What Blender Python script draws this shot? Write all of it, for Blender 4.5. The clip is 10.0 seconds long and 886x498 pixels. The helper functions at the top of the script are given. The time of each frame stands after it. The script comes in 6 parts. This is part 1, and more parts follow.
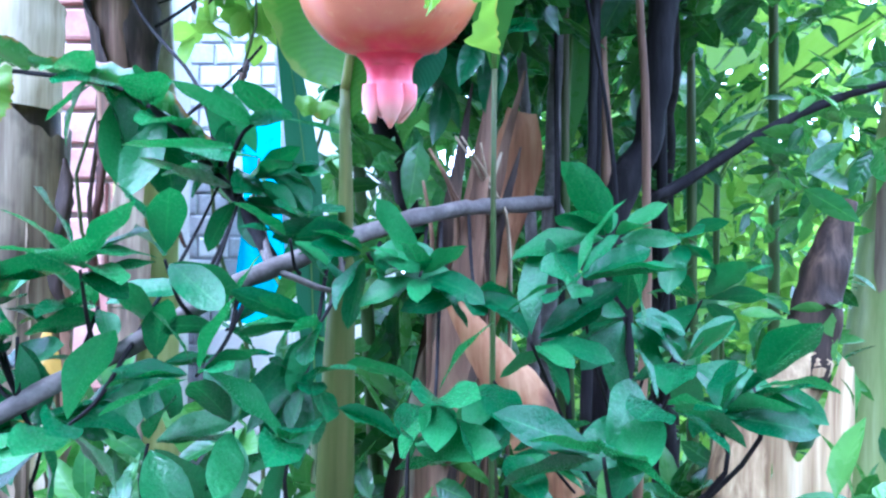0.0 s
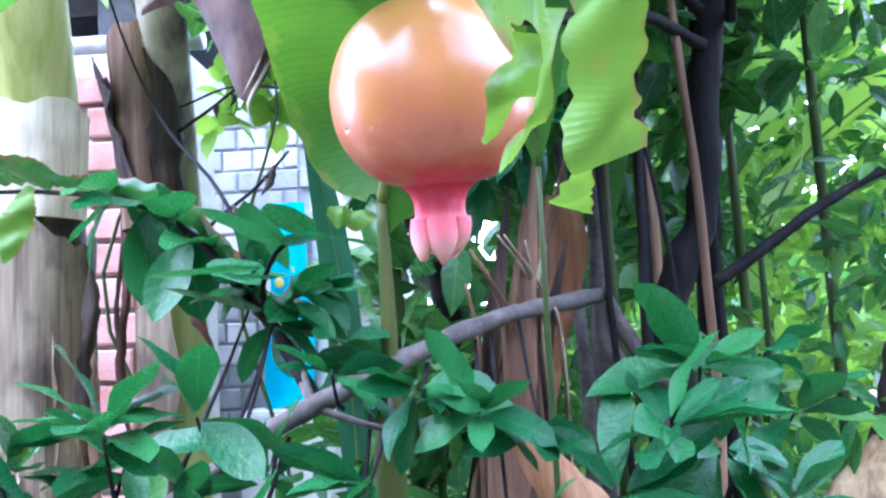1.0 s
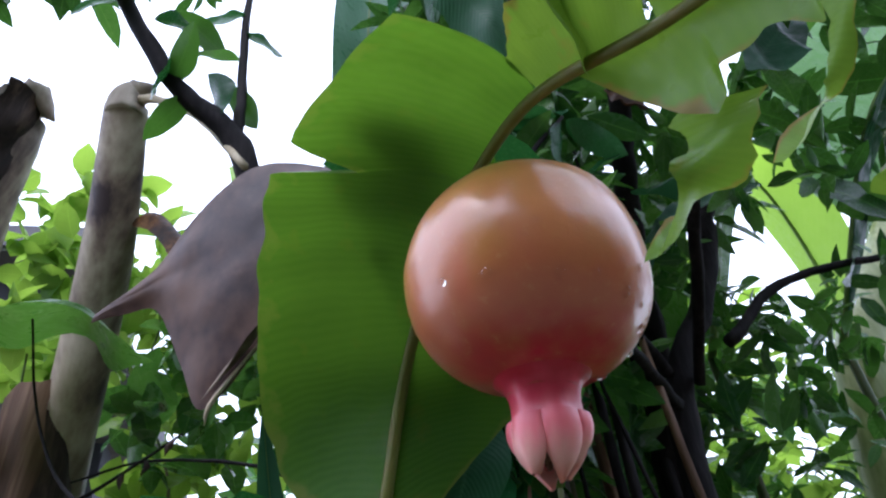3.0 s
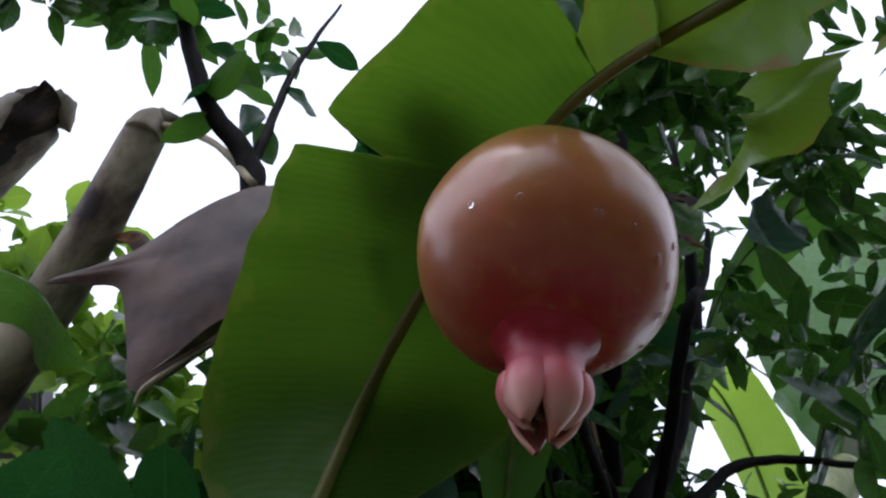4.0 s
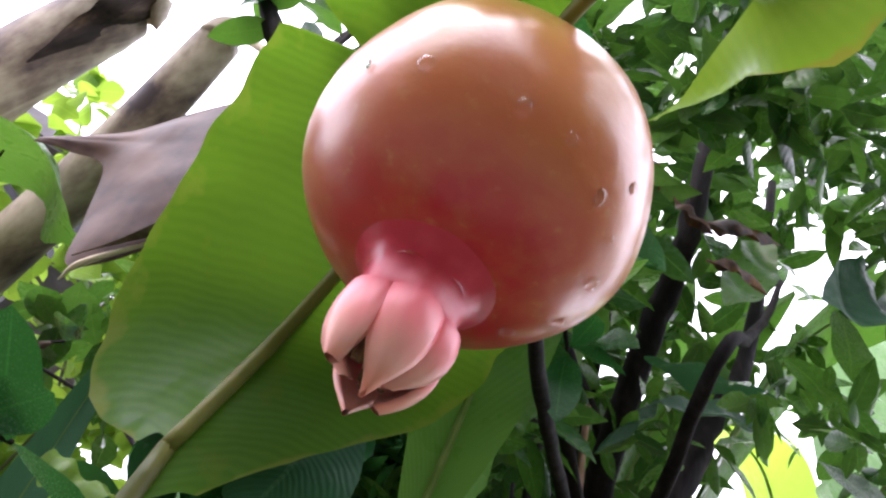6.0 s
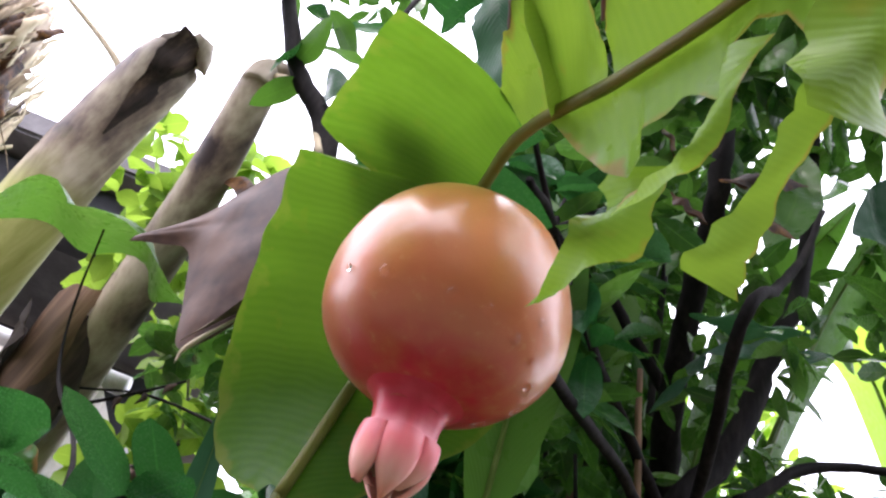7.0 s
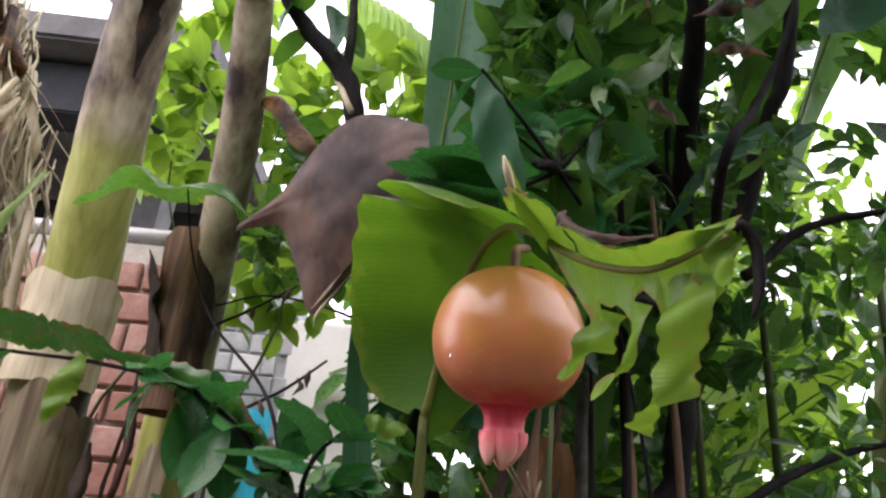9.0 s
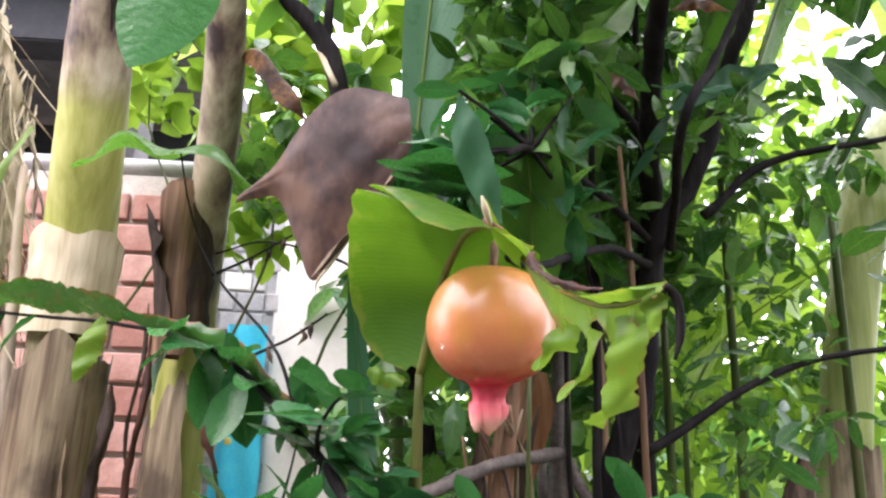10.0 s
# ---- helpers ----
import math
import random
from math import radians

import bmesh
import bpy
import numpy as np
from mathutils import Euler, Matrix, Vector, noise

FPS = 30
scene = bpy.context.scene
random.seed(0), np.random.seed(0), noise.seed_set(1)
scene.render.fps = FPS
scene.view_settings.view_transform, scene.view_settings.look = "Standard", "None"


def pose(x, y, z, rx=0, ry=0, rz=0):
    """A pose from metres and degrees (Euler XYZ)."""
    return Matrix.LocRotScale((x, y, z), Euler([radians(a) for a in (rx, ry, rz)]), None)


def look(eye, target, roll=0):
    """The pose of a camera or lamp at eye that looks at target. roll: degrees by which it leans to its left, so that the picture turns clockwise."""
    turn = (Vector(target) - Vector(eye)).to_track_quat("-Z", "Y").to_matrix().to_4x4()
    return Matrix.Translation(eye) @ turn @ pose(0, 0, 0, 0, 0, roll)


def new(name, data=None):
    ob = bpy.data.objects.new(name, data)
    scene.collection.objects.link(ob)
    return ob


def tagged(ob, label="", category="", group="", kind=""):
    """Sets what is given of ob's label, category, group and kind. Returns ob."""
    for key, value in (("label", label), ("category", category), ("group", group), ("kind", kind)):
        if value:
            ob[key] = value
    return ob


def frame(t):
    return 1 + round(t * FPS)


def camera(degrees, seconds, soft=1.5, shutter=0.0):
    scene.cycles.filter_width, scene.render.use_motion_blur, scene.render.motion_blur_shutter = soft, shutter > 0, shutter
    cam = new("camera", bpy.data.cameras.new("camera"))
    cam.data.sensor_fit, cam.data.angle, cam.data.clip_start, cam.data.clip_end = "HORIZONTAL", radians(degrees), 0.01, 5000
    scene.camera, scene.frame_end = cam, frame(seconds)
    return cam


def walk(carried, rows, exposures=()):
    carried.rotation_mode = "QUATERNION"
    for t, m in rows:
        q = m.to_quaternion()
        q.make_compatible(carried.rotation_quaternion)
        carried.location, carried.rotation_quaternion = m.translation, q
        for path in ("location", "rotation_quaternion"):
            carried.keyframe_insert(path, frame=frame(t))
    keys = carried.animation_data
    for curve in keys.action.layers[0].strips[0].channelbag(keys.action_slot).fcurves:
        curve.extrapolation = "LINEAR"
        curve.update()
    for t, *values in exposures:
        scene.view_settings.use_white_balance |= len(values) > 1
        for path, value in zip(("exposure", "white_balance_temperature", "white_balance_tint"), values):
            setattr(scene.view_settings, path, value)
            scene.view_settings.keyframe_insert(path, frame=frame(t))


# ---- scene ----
cam = camera(63.15, 10.0, soft=2.4)
# seconds, x, y, z, yaw, pitch, roll
ROWS = [
    (0.0, 0.0059, -0.0213, 1.2901, 0.49, 0.69, -0.40),
    (0.5, 0.0080, -0.0206, 1.3164, 1.69, 2.09, 2.63),
    (1.0, -0.0092, 0.0149, 1.3263, 2.57, 5.50, 2.97),
    (1.5, -0.0249, 0.0364, 1.3123, 6.13, 19.32, 8.82),
    (2.0, -0.0461, 0.0655, 1.3026, 2.80, 29.01, 10.39),
    (3.5, -0.0865, 0.1348, 1.2460, -13.19, 48.06, 1.37),
    (4.0, -0.0835, 0.1696, 1.2324, -19.08, 54.08, -3.47),
    (4.5, -0.0597, 0.2041, 1.2399, -21.64, 54.40, -9.34),
    (5.0, -0.0501, 0.2128, 1.2583, -26.68, 56.58, -14.61),
    (5.5, -0.0332, 0.2161, 1.2721, -29.97, 57.02, -16.71),
    (7.0, -0.0236, 0.1123, 1.2606, -14.38, 47.27, -15.79),
    (7.5, -0.0306, 0.0640, 1.2565, -11.71, 42.68, -11.62),
    (8.0, -0.0468, 0.0010, 1.2635, -6.85, 39.17, -9.62),
    (8.5, -0.0669, -0.0288, 1.2947, -2.10, 33.07, -6.99),
    (9.0, -0.0644, -0.0720, 1.2994, -2.93, 24.09, -4.78),
    (9.5, -0.0642, -0.1075, 1.3137, -1.42, 18.22, -2.75),
    (10.0, -0.0750, -0.1496, 1.3380, -3.53, 15.53, -1.91),
]
EXPOSURES = [(0.0, 2.43, 4330, 19), (0.5, 2.38, 4600, 19), (1.0, 2.13, 4720, 22), (1.5, 1.82, 4730, 36), (2.0, 1.70, 4650, 42), (3.3, -0.17, 5700, 18), (4.0, -0.68, 5850, 19), (4.4, -0.36, 6150, 20), (5.0, 0.68, 6600, 21), (5.7, 1.27, 6350, 29), (6.8, 1.10, 6300, 26), (7.5, 1.12, 6350, 24), (8.0, 0.95, 6500, 20), (8.5, 0.0, 7000, 13), (9.0, 0.65, 6650, 22), (9.5, 1.45, 6650, 24), (10.0, 1.55, 6550, 24)]
walk(cam, [(t, pose(x, y, z, 90 + pitch, roll, yaw)) for t, x, y, z, yaw, pitch, roll in ROWS], EXPOSURES)

# ---- world and light: a bright overcast sky ----
world = bpy.data.worlds.new("sky")
scene.world = world
world.use_nodes = True
wn, wl = world.node_tree.nodes, world.node_tree.links
wn.clear()
sky = wn.new("ShaderNodeTexSky")
sky.sky_type, sky.sun_disc = "NISHITA", False
sky.sun_elevation, sky.sun_rotation, sky.dust_density = radians(62), radians(225), 4.0
sky_bg = wn.new("ShaderNodeBackground")
sky_bg.inputs["Strength"].default_value = 0.1
cloud_bg = wn.new("ShaderNodeBackground")
cloud_bg.inputs["Color"].default_value = (0.95, 0.98, 1.0, 1)
cloud_bg.inputs["Strength"].default_value = 2.2
both = wn.new("ShaderNodeAddShader")
w_out = wn.new("ShaderNodeOutputWorld")
wl.new(sky.outputs[0], sky_bg.inputs["Color"])
wl.new(sky_bg.outputs[0], both.inputs[0])
wl.new(cloud_bg.outputs[0], both.inputs[1])
wl.new(both.outputs[0], w_out.inputs["Surface"])
sun = new("sun", bpy.data.lights.new("sun", "SUN"))
sun.data.energy, sun.data.angle, sun.data.color = 0.7, radians(30), (1.0, 0.97, 0.92)
sun.matrix_world = look((-2.4, -2.2, 7.0), (0, 0.3, 1.4))


# ---- materials ----
def nodes(name):
    m = bpy.data.materials.new(name)
    m.use_nodes = True
    nt = m.node_tree
    nt.nodes.clear()
    out = nt.nodes.new("ShaderNodeOutputMaterial")
    bsdf = nt.nodes.new("ShaderNodeBsdfPrincipled")
    nt.links.new(bsdf.outputs[0], out.inputs["Surface"])
    return m, nt, bsdf, out


def ramp(nt, source, stops):
    r = nt.nodes.new("ShaderNodeValToRGB")
    e = r.color_ramp.elements
    while len(e) < len(stops):
        e.new(0.5)
    for el, (pos, col) in zip(e, stops):
        el.position, el.color = pos, (*col, 1)
    nt.links.new(source, r.inputs[0])
    return r.outputs[0]


def tex_noise(nt, scale, detail=3.0, vector=None, rough=0.55):
    n = nt.nodes.new("ShaderNodeTexNoise")
    n.inputs["Scale"].default_value, n.inputs["Detail"].default_value, n.inputs["Roughness"].default_value = scale, detail, rough
    if vector is not None:
        nt.links.new(vector, n.inputs["Vector"])
    return n.outputs[0]


def coord(nt, kind="Object", scale=(1, 1, 1)):
    c = nt.nodes.new("ShaderNodeTexCoord")
    mp = nt.nodes.new("ShaderNodeMapping")
    mp.inputs["Scale"].default_value = scale
    nt.links.new(c.outputs[kind], mp.inputs["Vector"])
    return mp.outputs[0]


def blend(nt, fac, a, b, mode="MIX"):
    m = nt.nodes.new("ShaderNodeMix")
    m.data_type, m.blend_type = "RGBA", mode
    for sock, v in ((m.inputs[0], fac), (m.inputs[6], a), (m.inputs[7], b)):
        if isinstance(v, (int, float)):
            sock.default_value = v
        elif isinstance(v, tuple):
            sock.default_value = (*v, 1)
        else:
            nt.links.new(v, sock)
    return m.outputs[2]


def maths(nt, op, a, b=0.0):
    m = nt.nodes.new("ShaderNodeMath")
    m.operation = op
    for sock, v in ((m.inputs[0], a), (m.inputs[1], b)):
        if isinstance(v, (int, float)):
            sock.default_value = v
        else:
            nt.links.new(v, sock)
    return m.outputs[0]


def bump(nt, bsdf, height, strength, distance=0.002):
    b = nt.nodes.new("ShaderNodeBump")
    b.inputs["Strength"].default_value, b.inputs["Distance"].default_value = strength, distance
    nt.links.new(height, b.inputs["Height"])
    nt.links.new(b.outputs[0], bsdf.inputs["Normal"])


def leaf_material(name, dark, mid, light, through_col, thin=0.35, rough=0.35, veins=14.0, vein_amount=0.25, spots=None, half=False, gloss=0.35, edge=None):
    """A leaf: colour varies from leaf to leaf and along the blade; part of the light goes through it."""
    m, nt, bsdf, out = nodes(name)
    info = nt.nodes.new("ShaderNodeObjectInfo")
    geo = nt.nodes.new("ShaderNodeNewGeometry")
    rnd = maths(nt, "FRACT", maths(nt, "ADD", info.outputs["Random"], geo.outputs["Random Per Island"]))
    grain = tex_noise(nt, 26.0, 4.0, coord(nt))
    mixed = maths(nt, "ADD", maths(nt, "MULTIPLY", rnd, 0.3 if half else 0.62), maths(nt, "MULTIPLY", grain, 0.75 if half else 0.45))
    col = ramp(nt, mixed, [(0.12, dark), (0.5, mid), (0.92, light)])
    uv = nt.nodes.new("ShaderNodeUVMap")
    sep = nt.nodes.new("ShaderNodeSeparateXYZ")
    nt.links.new(uv.outputs[0], sep.inputs[0])
    across = maths(nt, "ABSOLUTE", maths(nt, "SUBTRACT", sep.outputs[0], 0.5))
    slant = maths(nt, "ADD", sep.outputs[1], maths(nt, "MULTIPLY", tex_noise(nt, 30.0, 3.0, coord(nt)), 0.035)) if half else maths(nt, "SUBTRACT", sep.outputs[1], maths(nt, "MULTIPLY", across, 0.35))
    wave = maths(nt, "SINE", maths(nt, "MULTIPLY", slant, veins * 6.283))
    rib = 0.0 if half else maths(nt, "LESS_THAN", across, 0.022)
    line = maths(nt, "MAXIMUM", maths(nt, "MULTIPLY", maths(nt, "MULTIPLY", maths(nt, "ADD", wave, 1.0), 0.5), vein_amount), maths(nt, "MULTIPLY", rib, 0.6))
    col = blend(nt, line, col, light)
    if edge:
        wob = maths(nt, "ADD", sep.outputs[0], maths(nt, "MULTIPLY", maths(nt, "SUBTRACT", tex_noise(nt, 60.0, 3.0, coord(nt)), 0.5), 0.5))
        col = blend(nt, ramp(nt, wob, [(0.93, (0, 0, 0)), (1.08, (1, 1, 1))]), col, edge)
    if spots:
        patch = ramp(nt, tex_noise(nt, 55.0, 3.0, coord(nt)), [(0.6, (0, 0, 0)), (0.68, (1, 1, 1))])
        col = blend(nt, maths(nt, "MULTIPLY", patch, 0.6), col, spots)
    nt.links.new(col, bsdf.inputs["Base Color"])
    wet = ramp(nt, tex_noise(nt, 70.0, 2.0, coord(nt)), [(0.38, (rough * 0.65,) * 3), (0.62, (rough * 1.35,) * 3)])
    nt.links.new(wet, bsdf.inputs["Roughness"])
    bsdf.inputs["Specular IOR Level"].default_value = gloss
    bump(nt, bsdf, maths(nt, "ADD", maths(nt, "MULTIPLY", wave, 0.05 if half else 0.1), maths(nt, "MULTIPLY", grain, 1.2)), 0.26 if half else 0.3, 0.0018 if half else 0.0022)
    tr = nt.nodes.new("ShaderNodeBsdfTranslucent")
    nt.links.new(blend(nt, 0.55, col, through_col), tr.inputs["Color"])
    mix = nt.nodes.new("ShaderNodeMixShader")
    mix.inputs[0].default_value = thin
    nt.links.new(bsdf.outputs[0], mix.inputs[1])
    nt.links.new(tr.outputs[0], mix.inputs[2])
    nt.links.new(mix.outputs[0], out.inputs["Surface"])
    return m


def fibre_material(name, stops, stretch=(30, 30, 2.5), fine=(160, 160, 8), rough=0.6, relief=0.5, blotch=None, thin=0.0, gloss=0.2, spread=0.52):
    """Stems, bark and dry sheaths: colour in long streaks with blotches over them."""
    m, nt, bsdf, out = nodes(name)
    streak = tex_noise(nt, 1.0, 4.0, coord(nt, "Object", stretch))
    hair = tex_noise(nt, 1.0, 3.0, coord(nt, "Object", fine))
    both_n = maths(nt, "ADD", maths(nt, "MULTIPLY", streak, 0.7), maths(nt, "MULTIPLY", hair, 0.3))
    col = ramp(nt, both_n, stops)
    if blotch:
        b = ramp(nt, tex_noise(nt, 14.0, 4.0, coord(nt, "Object", (1, 1, 0.6))), [(spread, (0, 0, 0)), (spread + 0.14, (1, 1, 1))])
        col = blend(nt, maths(nt, "MULTIPLY", b, 0.75), col, blotch)
    nt.links.new(col, bsdf.inputs["Base Color"])
    bsdf.inputs["Roughness"].default_value = rough
    bsdf.inputs["Specular IOR Level"].default_value = gloss
    bump(nt, bsdf, both_n, relief, 0.004)
    if thin:
        tr = nt.nodes.new("ShaderNodeBsdfTranslucent")
        nt.links.new(col, tr.inputs["Color"])
        mix = nt.nodes.new("ShaderNodeMixShader")
        mix.inputs[0].default_value = thin
        nt.links.new(bsdf.outputs[0], mix.inputs[1])
        nt.links.new(tr.outputs[0], mix.inputs[2])
        nt.links.new(mix.outputs[0], out.inputs["Surface"])
    return m


def stem_material(name, low, high):
    """A banana stem: brown and mottled up to low, green to high, dry and blotched above; the zones run into each other."""
    m, nt, bsdf, out = nodes(name)
    streak = tex_noise(nt, 1.0, 4.0, coord(nt, "Object", (26, 26, 2.0)))
    hair = tex_noise(nt, 1.0, 3.0, coord(nt, "Object", (120, 120, 8)))
    blot = tex_noise(nt, 17.0, 5.0, coord(nt, "Object", (1, 1, 0.7)))
    mix_n = maths(nt, "ADD", maths(nt, "MULTIPLY", streak, 0.7), maths(nt, "MULTIPLY", hair, 0.3))
    green = ramp(nt, mix_n, [(0.28, (0.20, 0.21, 0.040)), (0.45, (0.33, 0.34, 0.085)), (0.58, (0.45, 0.45, 0.15)), (0.74, (0.60, 0.58, 0.31))])
    dry = ramp(nt, maths(nt, "ADD", maths(nt, "MULTIPLY", mix_n, 0.5), maths(nt, "MULTIPLY", blot, 0.5)), [(0.38, (0.060, 0.038, 0.038)), (0.47, (0.23, 0.165, 0.125)), (0.55, (0.43, 0.35, 0.25)), (0.66, (0.62, 0.54, 0.41))])
    rot = ramp(nt, maths(nt, "ADD", maths(nt, "MULTIPLY", mix_n, 0.4), maths(nt, "MULTIPLY", blot, 0.6)), [(0.41, (0.020, 0.014, 0.012)), (0.49, (0.08, 0.055, 0.04)), (0.58, (0.21, 0.165, 0.11)), (0.70, (0.40, 0.33, 0.23))])
    c = nt.nodes.new("ShaderNodeTexCoord")
    sep = nt.nodes.new("ShaderNodeSeparateXYZ")
    nt.links.new(c.outputs["Object"], sep.inputs[0])
    z = maths(nt, "ADD", sep.outputs[2], maths(nt, "MULTIPLY", maths(nt, "SUBTRACT", blot, 0.5), 0.16))
    up = ramp(nt, maths(nt, "DIVIDE", maths(nt, "SUBTRACT", z, high - 0.05), 0.1), [(0.0, (0, 0, 0)), (1.0, (1, 1, 1))])
    down = ramp(nt, maths(nt, "DIVIDE", maths(nt, "SUBTRACT", z, low - 0.04), 0.08), [(0.0, (1, 1, 1)), (1.0, (0, 0, 0))])
    col = blend(nt, down, blend(nt, up, green, dry), rot)
    nt.links.new(col, bsdf.inputs["Base Color"])
    bsdf.inputs["Roughness"].default_value, bsdf.inputs["Specular IOR Level"].default_value = 0.48, 0.3
    bump(nt, bsdf, maths(nt, "ADD", mix_n, blot), 0.3, 0.003)
    return m


def plain_material(name, a, b, scale=20.0, rough=0.7, relief=0.3, spread=0.2):
    """A mineral or painted surface: two tones mixed by noise, each object a little different."""
    m, nt, bsdf, out = nodes(name)
    info = nt.nodes.new("ShaderNodeObjectInfo")
    n1 = tex_noise(nt, scale, 5.0, coord(nt))
    n2 = tex_noise(nt, scale * 7, 3.0, coord(nt))
    fac = maths(nt, "ADD", maths(nt, "MULTIPLY", n1, 0.8), maths(nt, "MULTIPLY", maths(nt, "SUBTRACT", info.outputs["Random"], 0.5), spread))
    col = ramp(nt, fac, [(0.25, a), (0.65, b)])
    col = blend(nt, 0.25, col, n2, "OVERLAY")
    nt.links.new(col, bsdf.inputs["Base Color"])
    bsdf.inputs["Roughness"].default_value = rough
    bump(nt, bsdf, maths(nt, "ADD", n1, maths(nt, "MULTIPLY", n2, 0.4)), relief, 0.004)
    return m


def fruit_skin():
    """Pomegranate rind: orange-tan above, pink cheeks, crimson round the crown."""
    m, nt, bsdf, out = nodes("pomegranate_rind")
    c = nt.nodes.new("ShaderNodeTexCoord")
    sep = nt.nodes.new("ShaderNodeSeparateXYZ")
    nt.links.new(c.outputs["Object"], sep.inputs[0])
    big = tex_noise(nt, 32.0, 3.0, coord(nt))
    wob = maths(nt, "MULTIPLY", maths(nt, "SUBTRACT", big, 0.5), 0.012)
    h = maths(nt, "ADD", sep.outputs[2], wob)
    hn = maths(nt, "MULTIPLY", maths(nt, "ADD", h, 0.04), 12.5)
    col = ramp(nt, hn, [(0.0, (0.52, 0.008, 0.035)), (0.06, (0.54, 0.018, 0.047)), (0.11, (0.54, 0.060, 0.050)), (0.19, (0.55, 0.150, 0.072)), (0.50, (0.55, 0.205, 0.075)), (0.95, (0.47, 0.205, 0.048))])
    cheek = ramp(nt, tex_noise(nt, 30.0, 2.0, coord(nt, "Object", (1.3, 1.3, 0.55))), [(0.42, (0, 0, 0)), (0.62, (1, 1, 1))])
    col = blend(nt, maths(nt, "MULTIPLY", cheek, 0.36), col, (0.57, 0.125, 0.072))
    # ochre fields that run down from the stalk, blushes of pink between them
    ochre = ramp(nt, tex_noise(nt, 24.0, 3.0, coord(nt, "Object", (1.2, 1.2, 0.45))), [(0.47, (0, 0, 0)), (0.62, (1, 1, 1))])
    high = ramp(nt, hn, [(0.16, (0, 0, 0)), (0.42, (1, 1, 1))])
    col = blend(nt, maths(nt, "MULTIPLY", maths(nt, "MULTIPLY", ochre, high), 0.85), col, (0.50, 0.215, 0.045))
    mott = tex_noise(nt, 130.0, 4.0, coord(nt))
    col = blend(nt, maths(nt, "MULTIPLY", ramp(nt, mott, [(0.45, (0, 0, 0)), (0.7, (1, 1, 1))]), 0.35), col, (0.60, 0.22, 0.085))
    fleck = ramp(nt, tex_noise(nt, 260.0, 4.0, coord(nt)), [(0.62, (0, 0, 0)), (0.72, (1, 1, 1))])
    col = blend(nt, maths(nt, "MULTIPLY", fleck, 0.25), col, (0.62, 0.34, 0.16))
    nt.links.new(col, bsdf.inputs["Base Color"])
    bsdf.inputs["Roughness"].default_value = 0.275
    bsdf.inputs["Coat Weight"].default_value, bsdf.inputs["Coat Roughness"].default_value = 0.16, 0.12
    bsdf.inputs["Specular IOR Level"].default_value = 0.62
    bsdf.inputs["Subsurface Weight"].default_value = 0.06
    bsdf.inputs["Subsurface Radius"].default_value = (0.006, 0.002, 0.001)
    bump(nt, bsdf, tex_noise(nt, 70.0, 4.0, coord(nt)), 0.22, 0.0016)
    return m


def crown_skin():
    m, nt, bsdf, out = nodes("pomegranate_crown")
    c = nt.nodes.new("ShaderNodeTexCoord")
    sep = nt.nodes.new("ShaderNodeSeparateXYZ")
    nt.links.new(c.outputs["Object"], sep.inputs[0])
    h = maths(nt, "ADD", maths(nt, "MULTIPLY", maths(nt, "ADD", sep.outputs[2], 0.066), 27.0), maths(nt, "MULTIPLY", maths(nt, "SUBTRACT", tex_noise(nt, 90.0, 3.0, coord(nt, "Object", (1, 1, 0.3))), 0.5), 0.5))
    col = ramp(nt, h, [(0.0, (0.74, 0.26, 0.18)), (0.16, (0.84, 0.43, 0.37)), (0.40, (0.82, 0.19, 0.22)), (0.64, (0.72, 0.055, 0.11)), (0.82, (0.54, 0.016, 0.047))])
    nt.links.new(col, bsdf.inputs["Base Color"])
    bsdf.inputs["Roughness"].default_value = 0.34
    bsdf.inputs["Subsurface Weight"].default_value = 0.08
    bsdf.inputs["Subsurface Radius"].default_value = (0.006, 0.002, 0.001)
    bump(nt, bsdf, tex_noise(nt, 200.0, 3.0, coord(nt, "Object", (1, 1, 0.2))), 0.15, 0.001)
    return m


def water():
    m, nt, bsdf, out = nodes("water_on_rind")
    bsdf.inputs["Base Color"].default_value = (0.98, 0.96, 0.93, 1)
    bsdf.inputs["Roughness"].default_value, bsdf.inputs["IOR"].default_value = 0.02, 1.33
    bsdf.inputs["Transmission Weight"].default_value = 1.0
    return m


RIND, CROWN, WATER = fruit_skin(), crown_skin(), water()
CROWN_INSIDE = plain_material("crown_inside", (0.25, 0.01, 0.015), (0.42, 0.05, 0.03), 120, 0.6, 0.2)
POM_LEAF = leaf_material("pomegranate_leaf", (0.007, 0.046, 0.016), (0.017, 0.096, 0.032), (0.05, 0.18, 0.052), (0.07, 0.34, 0.05), 0.2, 0.22, 7.0, 0.05, gloss=0.33)
# copy of the pomegranate leaf with thicket shade put into its darker tones
POM_LEAF_SHADE = leaf_material("shaded_bush_leaf", (0.007, 0.034, 0.012), (0.020, 0.085, 0.024), (0.13, 0.28, 0.06), (0.16, 0.42, 0.035), 0.25, 0.27, 7.0, 0.05, gloss=0.33)
BRIGHT_LEAF = leaf_material("bright_leaf", (0.05, 0.14, 0.018), (0.11, 0.24, 0.028), (0.24, 0.40, 0.06), (0.42, 0.64, 0.06), 0.55, 0.45, 7.0, 0.08)
BANANA_LEAF = leaf_material("banana_leaf", (0.022, 0.076, 0.007), (0.037, 0.108, 0.011), (0.072, 0.165, 0.018), (0.23, 0.50, 0.018), 0.42, 0.5, 60.0, 0.5, (0.09, 0.13, 0.015), True, 0.18, (0.14, 0.17, 0.03))
